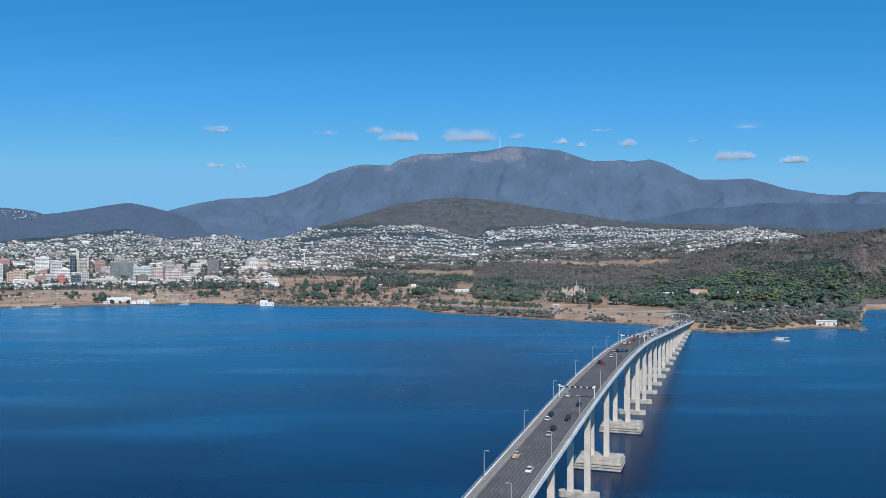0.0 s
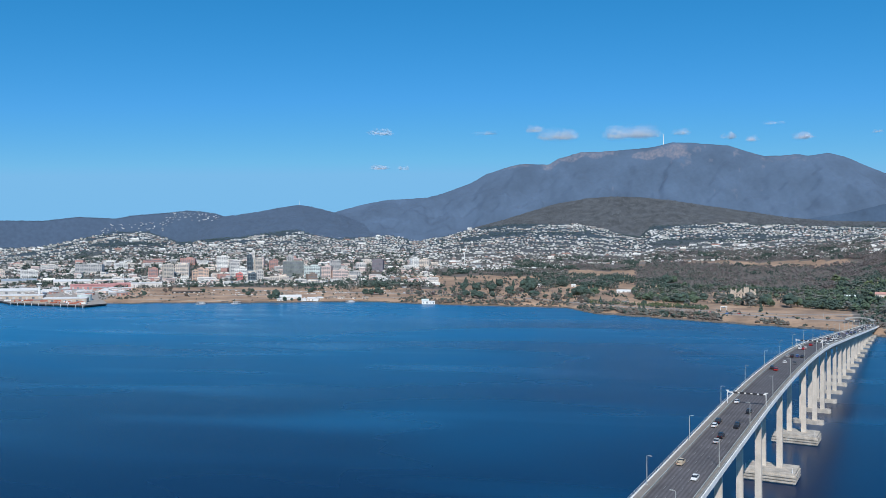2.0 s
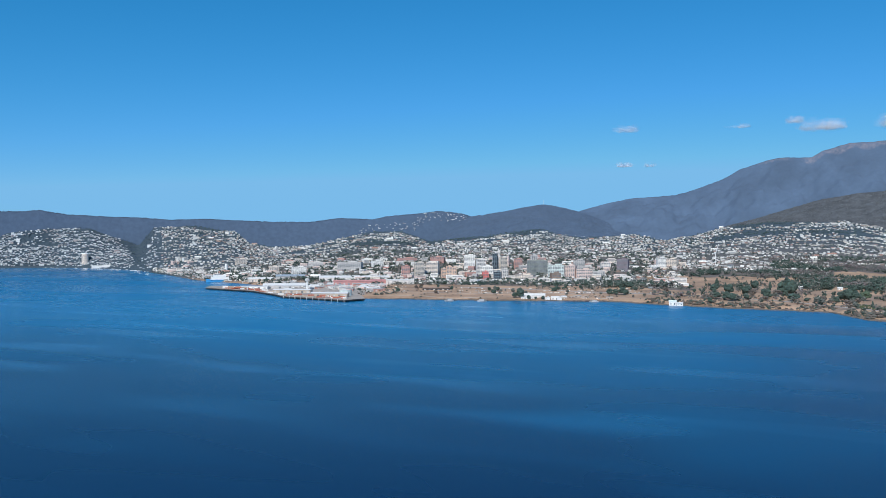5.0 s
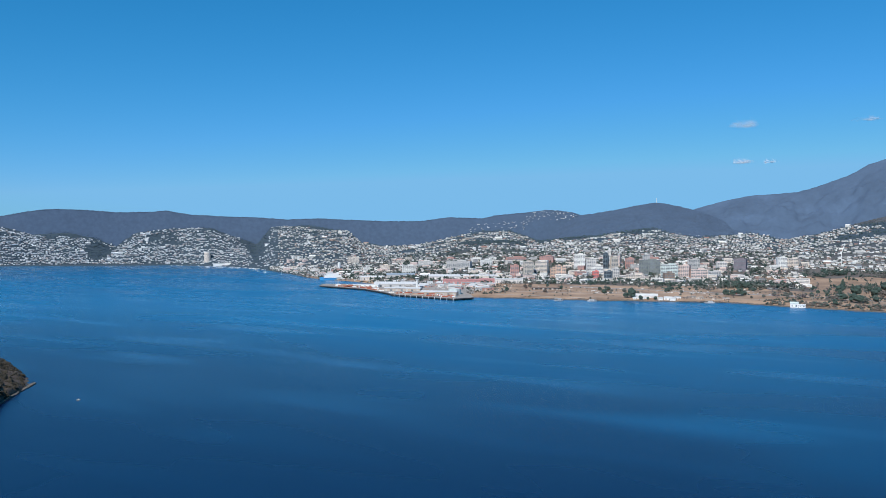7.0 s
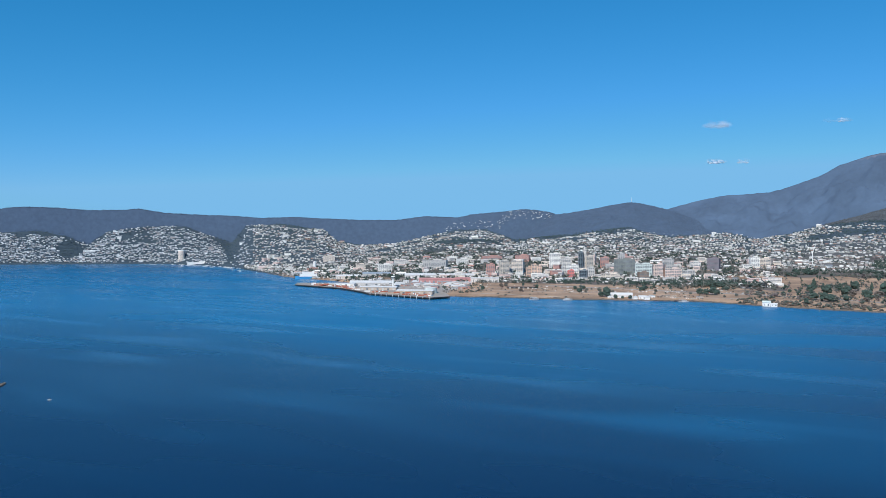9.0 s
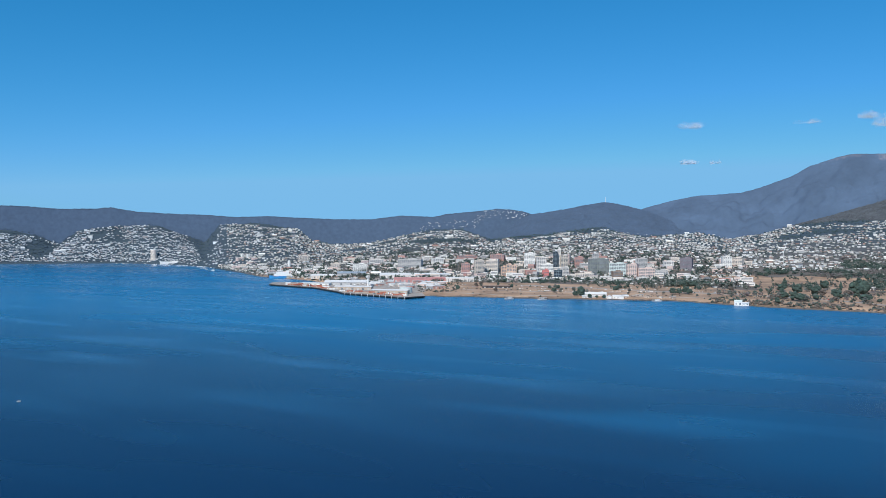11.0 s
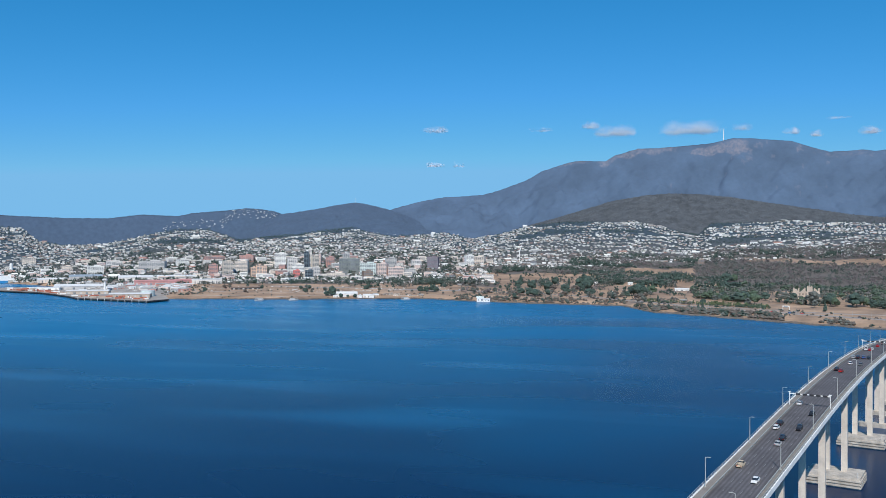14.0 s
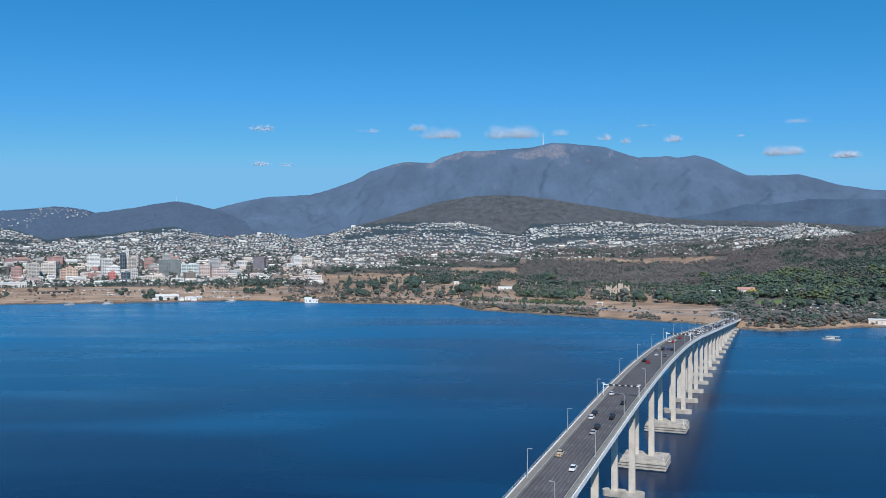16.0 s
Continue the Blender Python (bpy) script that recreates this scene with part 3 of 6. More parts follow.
ridge("hill", [(-34, 4), (-28, 14), (-24, 20), (-19.0, 26.2), (-13.7, 28.9), (-11.2, 33.8), (-9.0, 40.6), (-6.7, 47.4), (-4.4, 54.3), (-2.5, 58.4), (-0.6, 59.8), (0.9, 58.4), (3.2, 51.7), (5.5, 39.6), (7.0, 31.5), (8.5, 24.8), (10, 14)], 3880, 4330, NEARFOREST, "rounded hill covered in dull green eucalypt forest", rough=8, seed=3.1, trees=20000)

# ---- bridge ----
ALPHA = math.atan(0.3475)
CA, SA = math.cos(ALPHA), math.sin(ALPHA)
OFF, HALF = -63.6, 8.75
bridge = empty("bridge", OFF * CA, -OFF * SA, 0, -math.degrees(ALPHA))
tagged(bridge, "long grey concrete road bridge on tall twin columns over the river", "bridge")
S0, S1 = -380.0, 1235.0


def deck(s):
    """The height of the roadway along the bridge."""
    d, g, L = abs(s - 476.0), 0.06, 300.0
    return 45.0 - g * d * d / L if d < L / 2 else 45.0 - g * L / 4 - g * (d - L / 2)


def sweep(xz, closed=True, s0=S0, s1=S1, step=9.0):
    """A section, points of (across, above the roadway), drawn along the bridge."""
    n = int((s1 - s0) / step)
    bm = bmesh.new()
    rings = []
    for i in range(n + 1):
        s = s0 + (s1 - s0) * i / n
        rings.append([bm.verts.new((x, s, deck(s) + z)) for x, z in xz])
    k = len(xz)
    for p, q in zip(rings, rings[1:]):
        for i in range(k if closed else k - 1):
            bm.faces.new((p[i], q[i], q[(i + 1) % k], p[(i + 1) % k]))
    if closed:
        bm.faces.new(rings[0])
        bm.faces.new(rings[-1][::-1])
    bmesh.ops.recalc_face_normals(bm, faces=bm.faces)
    return bm


def rect(x0, x1, z0, z1):
    return [(x0, z0), (x1, z0), (x1, z1), (x0, z1)]


part("road_surface", sweep(rect(-5.8, 6.8, -0.35, 0.0)), ASPHALT, bridge, "worn dark asphalt roadway")
for side in (-1, 1):
    kerb = 5.8 if side < 0 else 6.8
    part("footpath", sweep(rect(*sorted((side * kerb, side * (HALF - 0.25))), -0.4, 0.22)), PATH, bridge)
    part("fascia", sweep(rect(*sorted((side * (HALF - 0.25), side * (HALF + 0.1))), -1.15, 0.5)), FASCIA, bridge, "pale concrete edge beam")
    part("handrail", sweep(rect(*sorted((side * (HALF - 0.12), side * (HALF - 0.02))), 1.35, 1.45)), STEEL, bridge)
    part("handrail", sweep(rect(*sorted((side * (HALF - 0.1), side * (HALF - 0.04))), 0.9, 0.96)), STEEL, bridge)
    part("guard_rail", sweep(rect(*sorted((side * (kerb + 0.05), side * (kerb + 0.2))), 0.5, 0.85)), STEEL, bridge)
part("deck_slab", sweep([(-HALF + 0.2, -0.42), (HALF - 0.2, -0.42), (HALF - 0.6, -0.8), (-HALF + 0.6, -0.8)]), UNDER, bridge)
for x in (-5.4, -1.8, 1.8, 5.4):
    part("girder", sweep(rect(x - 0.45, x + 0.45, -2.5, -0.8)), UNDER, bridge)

PIERS = [356.0, 411.0, 495.5, 546.5] + [547.0 + 40.1 * i for i in range(1, 16)] + [282.0 - 40.1 * i for i in range(0, 16)]
for s in PIERS:
    wide = s in (411.0, 495.5)
    pier = new("pier")
    pier.parent = bridge
    pier.location.y = s
    top = deck(s) - 2.5
    base = 5.0 if wide else 2.4
    gz = float(height(*(Vector((OFF * CA, -OFF * SA)) + Vector((SA, CA)) * s)))
    if gz > 0:
        base = gz - 1
        if top - gz < 3:
            continue
    for x in (-3.0, 4.2):
        part("column", boxes((x, 0, base - 0.5, 2.6, 2.0, top - base - 0.9, 0, 0.9)), CONCRETE, pier)
    part("crosshead", boxes((0, 0, top - 1.5, 13.0, 2.4, 1.5)), CONCRETE, pier)
    if gz <= 0:
        bm = bmesh.new()
        w, d = (22.0, 17.0) if wide else (17.6, 5.0)
        if wide:
            box(bm, 0, 0, -6, w, d, 6 + base)
        else:
            bmesh.ops.create_cone(bm, cap_ends=True, segments=20, radius1=d / 2, radius2=d / 2, depth=6 + base)
            for v in bm.verts:
                v.co.x += math.copysign((w - d) / 2, v.co.x)
                v.co.z += (base - 6) / 2
        shift = (0.8, -1.5) if wide else (0.6, 0.0)
        part("pile_cap", bm, CAPSTONE, pier, "stained concrete pile cap at the waterline").location = (*shift, 0)
        if wide:
            for k in range(3):
                part("fender_beam", boxes((0, -d / 2 - 0.25, 0.5 + 1.3 * k, w + 1.0, 0.5, 0.75), (0, d / 2 + 0.25, 0.5 + 1.3 * k, w + 1.0, 0.5, 0.75), (w / 2 + 0.25, 0, 0.5 + 1.3 * k, 0.5, d, 0.75), (-w / 2 - 0.25, 0, 0.5 + 1.3 * k, 0.5, d, 0.75)), CAPSTONE, pier).location = (*shift, 0)
            for i in (-1, 1):
                part("cap_light", tube([(i * (w / 2 - 1), -d / 2 + 1, base), (i * (w / 2 - 1), -d / 2 + 1, base + 2.2)], 0.12, 6), WHITE, pier).location = (*shift, 0)

# ---- bridge furniture ----
GLASS = material("dark window glass", (0.03, 0.04, 0.055), 0.15, 0.2, 0.5)
TYRE = material("tyre rubber", (0.025, 0.025, 0.025), 0.9, 0.2, 2.0)
MARK = material("road paint", (0.24, 0.24, 0.24), 0.8, 0.2, 0.5)
BLACK = material("black board", (0.03, 0.03, 0.035), 0.6, 0.2, 1.0)


def stripes():
    """Wheel tracks worn along the lanes of the roadway."""
    n, ln = ASPHALT.node_tree.nodes, ASPHALT.node_tree.links
    b = n["Principled BSDF"]
    col = b.inputs["Base Color"].links[0].from_socket
    tc = n.new("ShaderNodeTexCoord")
    xyz = n.new("ShaderNodeSeparateXYZ")
    ln.new(tc.outputs["Object"], xyz.inputs[0])
    k = n.new("ShaderNodeMath")
    k.operation = "MULTIPLY"
    k.inputs[1].default_value = 2 * math.pi / 1.225
    ln.new(xyz.outputs[0], k.inputs[0])
    s = n.new("ShaderNodeMath")
    s.operation = "SINE"
    ln.new(k.outputs[0], s.inputs[0])
    v = n.new("ShaderNodeMath")
    v.operation = "MULTIPLY_ADD"
    v.inputs[1].default_value, v.inputs[2].default_value = 0.2, 1.0
    ln.new(s.outputs[0], v.inputs[0])
    h = n.new("ShaderNodeHueSaturation")
    ln.new(col, h.inputs["Color"])
    ln.new(v.outputs[0], h.inputs["Value"])
    ln.new(h.outputs[0], b.inputs["Base Color"])


stripes()
LANES = (-4.2, -1.75, 0.7, 3.15, 5.6)
for x in (-2.97, -0.52, 1.93, 4.38):
    bm = bmesh.new()
    s = 180.0
    while s < S1 - 5:
        vs = [bm.verts.new((x + i * 0.06, s + j, deck(s + j) + 0.012)) for i, j in ((-1, 0), (1, 0), (1, 3.0), (-1, 3.0))]
        bm.faces.new(vs)
        s += 9.0
    tagged(part("lane_marking", bm, MARK, bridge, "broken white lane line"), kind="stuff")
for side in (-1, 1):
    rail_post = None
    rest = bmesh.new()
    s = 210.0
    while s < 1220:
        if s < 660:
            if rail_post is None:
                rail_post = boxes((0, 0, 0, 0.09, 0.09, 1.36))
                me = bpy.data.meshes.new("rail_post")
                rail_post.to_mesh(me)
                me.materials.append(STEEL)
                rail_post = me
            ob = new("rail_post", rail_post)
            ob.parent = bridge
            ob.location = (side * (HALF - 0.07), s, deck(s) + 0.2)
        else:
            box(rest, side * (HALF - 0.07), s, deck(s) + 0.2, 0.09, 0.09, 1.36)
        s += 3.0
    tagged(part("rail_posts", rest, STEEL, bridge), kind="stuff")


def on_bridge(x, s, z=0.0, turn=0.0):
    """A pose on the bridge: metres right of its middle line, along it and above the roadway."""
    slope = math.degrees(math.atan((deck(s + 1) - deck(s - 1)) / 2))
    return bridge.matrix_world.copy() @ pose(x, s, deck(s) + z) @ pose(0, 0, 0, slope, 0, 0) @ pose(0, 0, 0, 0, 0, turn)


bpy.context.view_layer.update()


def street_lamp():
    ob = empty("street_lamp", 0, 0, 0)
    part("pole", tube([(0, 0, 0), (0, 0, 5), (0, 0, 8.5)], [0.15, 0.12, 0.09]), STEEL, ob)
    part("arm", tube([(0, 0, 8.4), (0.5, 0, 8.6), (0.9, 0, 8.6)], 0.08, 6), STEEL, ob)
    part("lamp_head", boxes((1.15, 0, 8.5, 0.8, 0.34, 0.16)), STEEL, ob)
    part("base_plate", boxes((0, 0, 0, 0.5, 0.5, 0.12)), STEEL, ob)
    return tagged(ob, "tall galvanised street lamp with a short arm on the bridge edge", "street lamp", "lamps along the bridge")


lamp = street_lamp()
first = True
for side, s0 in ((-1, 243.6), (1, 217.5)):
    s = s0
    while s < 1215:
        x = side * (HALF - 0.75 if side < 0 else 7.15)
        m = on_bridge(x, s, 0.22) @ pose(0, 0, 0, 0, 0, 0 if side < 0 else 180)
        m = Matrix.Translation(m.translation) @ pose(0, 0, 0, 0, 0, -math.degrees(ALPHA) + (0 if side < 0 else 180))
        if first:
            lamp.matrix_world = m
            first = False
        else:
            copy_thing(lamp, m)
        s += 50.5 if side < 0 else 51.6


def gantry(s):
    ob = empty("lane_gantry", 0, 0, 0)
    for x in (-7.4, 7.4):
        part("post", boxes((x, 0, 0, 0.24, 0.24, 5.1)), WHITE, ob)
        part("bracket", boxes((x, 0, 5.1, 1.2, 0.3, 0.35)), WHITE, ob)
    part("beam", boxes((0, 0, 4.5, 14.8, 0.3, 0.4)), WHITE, ob)
    for x in LANES:
        part("signal_board", boxes((x, -0.3, 4.3, 1.6, 0.25, 0.75)), BLACK, ob, "black lane signal board")
    ob.matrix_world = Matrix.Translation(on_bridge(0, s, 0).translation) @ pose(0, 0, 0, 0, 0, -math.degrees(ALPHA))
    return tagged(ob, "white gantry with black lane signals across the roadway", "gantry", "lane gantries")


gantry(354.0)
gantry(557.0)

# ---- vehicles ----
PAINTS = {k: material(k + " car paint", c, 0.3, 0.05, 0.5) for k, c in dict(white=(0.75, 0.75, 0.74), silver=(0.45, 0.46, 0.47), black=(0.02, 0.02, 0.025), red=(0.45, 0.02, 0.02), blue=(0.03, 0.12, 0.35), grey=(0.14, 0.145, 0.15), beige=(0.62, 0.5, 0.36)).items()}
LAMP_RED = material("tail lamp", (0.4, 0.02, 0.02), 0.3, 0.05, 1.0)
LAMP_CLEAR = material("head lamp", (0.7, 0.7, 0.7), 0.2, 0.05, 1.0)


def loft(sections):
    """A body through sections (y, half width, bottom, top, narrowing of the top)."""
    bm = bmesh.new()
    rings = []
    for y, w, b, t, n in sections:
        rings.append([bm.verts.new(p) for p in ((-w, y, b), (w, y, b), (w * 1.0, y, b + 0.55 * (t - b)), (w * n, y, t), (-w * n, y, t), (-w, y, b + 0.55 * (t - b)))])
    for p, q in zip(rings, rings[1:]):
        for i in range(6):
            bm.faces.new((p[i], p[(i + 1) % 6], q[(i + 1) % 6], q[i]))
    bm.faces.new(rings[0][::-1])
    bm.faces.new(rings[-1])
    bmesh.ops.recalc_face_normals(bm, faces=bm.faces)
    return bm


def wheel(parent, x, y, r=0.33):
    w = part("wheel", tube([(x - 0.11, y, r), (x + 0.11, y, r)], r, 12), TYRE, parent)
    part("rim", tube([(x - 0.12, y, r), (x + 0.12, y, r)], r * 0.6, 8), STEEL, w)


def vehicle(kind, paint):
    """A road vehicle facing +y."""
    P = PAINTS[paint]
    if kind == "bus":
        ob = empty("bus", 0, 0, 0)
        part("body", loft([(-5.9, 1.2, 0.4, 3.0, 0.95), (-5.7, 1.25, 0.35, 3.15, 0.95), (5.6, 1.25, 0.35, 3.15, 0.95), (5.9, 1.2, 0.4, 2.9, 0.95)]), P, ob)
        for x in (-1.26, 1.26):
            part("window_strip", boxes((x, 0, 1.6, 0.05, 10.6, 0.95)), GLASS, ob)
        part("windscreen", boxes((0, 5.9, 1.4, 2.1, 0.08, 1.2)), GLASS, ob)
        part("rear_window", boxes((0, -5.9, 1.8, 1.9, 0.08, 0.7)), GLASS, ob)
        for y in (-3.4, 3.7):
            for x in (-1.1, 1.1):
                wheel(ob, x, y, 0.48)
        return tagged(ob, "%s single-deck bus on the bridge roadway" % paint, "bus", "traffic on the bridge")
    name = {"ute": "pickup_truck", "van": "van"}.get(kind, "car")
    ob = empty(name, 0, 0, 0)
    L = {"sedan": 2.3, "hatch": 2.0, "suv": 2.35, "ute": 2.6, "van": 2.5}[kind]
    belt = {"sedan": 0.88, "hatch": 0.92, "suv": 1.05, "ute": 1.0, "van": 1.15}[kind]
    top = {"sedan": 1.42, "hatch": 1.48, "suv": 1.75, "ute": 1.75, "van": 2.1}[kind]
    part("body", loft([(-L, 0.8, 0.4, belt - 0.12, 0.94), (-L + 0.15, 0.88, 0.28, belt, 0.93), (-0.3, 0.9, 0.24, belt, 0.93), (L - 1.3, 0.9, 0.24, belt - 0.03, 0.93), (L - 0.2, 0.85, 0.28, belt - 0.2, 0.9), (L, 0.74, 0.4, belt - 0.32, 0.88)]), P, ob)
    r0 = {"sedan": -1.5, "hatch": -1.85, "suv": -2.1, "ute": -0.5, "van": -2.4}[kind]
    f0 = {"sedan": 1.05, "hatch": 1.1, "suv": 1.15, "ute": 1.3, "van": 1.7}[kind]
    slope = 0.15 if kind in ("van", "ute") else 0.55
    part("cabin_glass", loft([(r0, 0.8, belt - 0.05, belt + 0.05, 0.98), (r0 + slope, 0.79, belt - 0.05, top - 0.04, 0.82), (f0 - 0.75, 0.79, belt - 0.05, top - 0.04, 0.82), (f0, 0.8, belt - 0.05, belt + 0.03, 0.98)]), GLASS, ob)
    part("roof", loft([(r0 + slope - 0.08, 0.64, top - 0.07, top - 0.01, 0.95), (r0 + slope + 0.25, 0.67, top - 0.07, top + 0.02, 0.93), (f0 - 0.9, 0.67, top - 0.07, top + 0.02, 0.93), (f0 - 0.66, 0.63, top - 0.08, top - 0.02, 0.95)]), P, ob)
    if kind == "ute":
        for x in (-0.8, 0.8):
            part("tray_side", boxes((x, -1.6, belt - 0.02, 0.08, 2.0, 0.35)), P, ob)
        part("tray_floor", boxes((0, -1.6, belt + 0.01, 1.5, 1.95, 0.04)), BLACK, ob)
        part("load", boxes((0.1, -1.5, belt + 0.05, 1.2, 1.5, 0.3)), PAINTS["beige"], ob, "tan goods in the tray")
    if kind == "van":
        for x in (-0.74, 0.74):
            part("side_panel", boxes((x, -1.1, belt, 0.2, 2.5, top - belt - 0.1)), P, ob)
    for y in (-L + 0.85, L - 0.85):
        for x in (-0.8, 0.8):
            wheel(ob, x, y)
    for x in (-0.62, 0.62):
        part("tail_light", boxes((x, -L - 0.0, belt - 0.32, 0.32, 0.08, 0.16)), LAMP_RED, ob)
        part("headlight", boxes((x, L - 0.06, belt - 0.52, 0.34, 0.08, 0.15)), LAMP_CLEAR, ob)
    word = {"sedan": "sedan", "hatch": "small hatchback", "suv": "tall estate car", "ute": "pickup truck", "van": "panel van"}[kind]
    return tagged(ob, "%s %s driving on the bridge roadway" % (paint, word), {"ute": "pickup truck", "van": "van"}.get(kind, "car"), "traffic on the bridge")


MADE = {}


def park(kind, paint, lane, s):
    """Set a vehicle in a lane; those right of the middle face the camera's shore."""
    m = on_bridge(LANES[lane], s, 0.01, 0 if lane < 3 else 180)
    if (kind, paint) in MADE:
        return copy_thing(MADE[kind, paint], m)
    MADE[kind, paint] = ob = vehicle(kind, paint)
    ob.matrix_world = m
    return ob


park("sedan", "white", 0, 357)
park("suv", "black", 0, 322)
park("hatch", "white", 0, 316)
park("sedan", "silver", 2, 296)
park("suv", "black", 2, 303)
park("ute", "beige", 0, 268)
park("sedan", "white", 3, 255)
park("suv", "black", 3, 318)
park("hatch", "black", 3, 341)
park("sedan", "red", 1, 441)
park("suv", "black", 0, 445)
park("hatch", "white", 1, 470)
park("sedan", "silver", 0, 498)
park("suv", "black", 1, 497)
park("hatch", "blue", 2, 499)
park("sedan", "black", 3, 498)
park("hatch", "grey", 3, 468)
park("van", "white", 0, 548)
park("sedan", "red", 1, 545)
park("sedan", "white", 1, 553)
park("suv", "red", 1, 580)
pick = random.Random(5)
s = 592.0
while s < 1195:
    for lane in range(5):
        if pick.random() < (0.2 if s < 650 else 0.36):
            park(pick.choice(("sedan", "hatch", "suv", "sedan", "van")), pick.choice(("white", "silver", "white", "grey", "white", "white", "silver", "black", "white", "white", "blue")), lane, s + pick.uniform(-4, 4))
    s += 14.0
park("van", "white", 3, 655)

# ---- trees ----
rng = np.random.default_rng(7)


def lump(seed, n=1):
    """A small uneven leaf clump: corners and triangles."""
    bm = bmesh.new()
    bmesh.ops.create_icosphere(bm, subdivisions=n, radius=1.0)
    r = random.Random(seed)
    for v in bm.verts:
        v.co *= 0.72 + 0.5 * r.random()
    vs = np.array([v.co[:] for v in bm.verts])
    fs = np.array([[v.index for v in f.verts] for f in bm.faces])
    bm.free()
    return vs, fs


LUMPS = [lump(i) for i in range(8)]


def tuft(seed):
    """A coarser clump for trees far off."""
    v = np.array([(1, 0, 0), (-1, 0, 0), (0, 1, 0), (0, -1, 0), (0, 0, 1), (0, 0, -1)], float)
    r = random.Random(seed)
    turn = r.uniform(0, 3)
    v = np.array([[x * math.cos(turn) - y * math.sin(turn), x * math.sin(turn) + y * math.cos(turn), z] for x, y, z in v])
    return v * np.array([[0.8 + 0.45 * r.random()] for _ in range(6)]) + np.array([[r.uniform(-0.2, 0.2) for _ in range(3)] for _ in range(6)]), np.array([(0, 2, 4), (2, 1, 4), (1, 3, 4), (3, 0, 4), (2, 0, 5), (1, 2, 5), (3, 1, 5), (0, 3, 5)])


TUFTS = [tuft(i) for i in range(8)]


def gather(items):
    """Join (corners, triangles) pairs into one pair."""
    vs, fs, n = [], [], 0
    for v, f in items:
        vs.append(v)
        fs.append(f + n)
        n += len(v)
    return np.concatenate(vs), np.concatenate(fs)


def crown(kind, seed, clumps, pieces=None):
    """The clumps of a crown one metre high, on a base at 0."""
    r = np.random.default_rng(seed)
    out = []
    for i in range(clumps):
        v, f = (pieces or LUMPS)[r.integers(8)]
        if kind == "conifer":
            h = 0.12 + 0.86 * (i + 0.5) / clumps
            rad = 0.2 * (1 - h) + 0.02
            a = r.uniform(0, 6.3)
            c = (rad * 0.7 * np.cos(a), rad * 0.7 * np.sin(a), h)
            s = np.array([rad * 0.9 + 0.03, rad * 0.9 + 0.03, 0.1])
        elif kind == "gum":
            a, q = r.uniform(0, 6.3), r.uniform(0.05, 0.36)
            c = (q * np.cos(a), q * np.sin(a), r.uniform(0.4, 0.9) - 0.35 * q)
            s = r.uniform(0.09, 0.17) * np.array([1.1, 1.1, 0.75])
        elif kind == "bush":
            a, q = r.uniform(0, 6.3), r.uniform(0.0, 0.55)
            c = (q * np.cos(a), q * np.sin(a), r.uniform(0.2, 0.7) - 0.4 * q)
            s = r.uniform(0.22, 0.34) * np.array([1.1, 1.1, 0.85])
        else:
            a, q = r.uniform(0, 6.3), 0.36 * np.sqrt(r.uniform(0, 1))
            c = (q * np.cos(a), q * np.sin(a), 0.32 + r.uniform(0, 0.56) * np.sqrt(max(0.05, 1 - (q / 0.42) ** 2)))
            s = r.uniform(0.13, 0.2) * np.ones(3)
        out.append((v * s + np.array(c), f))
    return gather(out)


def tree_kind(name, kind, leaf, seed, label):
    ob = empty("tree", 0, 0, 0)
    r = random.Random(seed)
    part("trunk", tube([(0, 0, -0.08), (0.01, 0, 0.2), (0.03 * r.uniform(-1, 1), 0.02, 0.5), (0.04 * r.uniform(-1, 1), 0, 0.8)], [0.03, 0.024, 0.018, 0.006], 7), BARK, ob)
    if kind != "conifer":
        for i in range(3):
            a = 2.1 * i + r.uniform(0, 1)
            part("limb", tube([(0.01, 0, 0.3 + 0.06 * i), (0.15 * math.cos(a), 0.15 * math.sin(a), 0.5 + 0.06 * i), (0.24 * math.cos(a), 0.24 * math.sin(a), 0.62 + 0.05 * i)], [0.014, 0.01, 0.004], 5), BARK, ob)
    v, f = crown(kind, seed, 34 if kind != "conifer" else 26)
    raw("crown", v, f, [leaf], parent=ob)
    return tagged(ob, label, "tree", "shore trees")


TREES = [tree_kind("tree", "gum", LEAF_GUM, 11, "grey-green gum tree with an open ragged crown"), tree_kind("tree", "round", LEAF_DARK, 12, "dark evergreen tree with a dense round crown"),
         tree_kind("tree", "conifer", LEAF_DARK, 13, "dark narrow conifer standing in dry grass"), tree_kind("tree", "round", LEAF_GREEN, 14, "leafy green garden tree with a broad crown"),
         tree_kind("tree", "gum", LEAF_BROWN, 15, "dry brownish gum tree with a thin crown")]
USED = [False] * 5


def plant(k, a, r, h, wide=1.0):
    x, y = at(a, r)
    m = pose(float(x), float(y), float(land(a, r)) - 0.1, 0, 0, float(rng.uniform(0, 360))) @ Matrix.Diagonal((h * wide, h * wide, h, 1))
    if USED[k]:
        ob = copy_thing(TREES[k], pose(0, 0, 0))
    else:
        ob, USED[k] = TREES[k], True
    ob.matrix_basis = m
    return ob


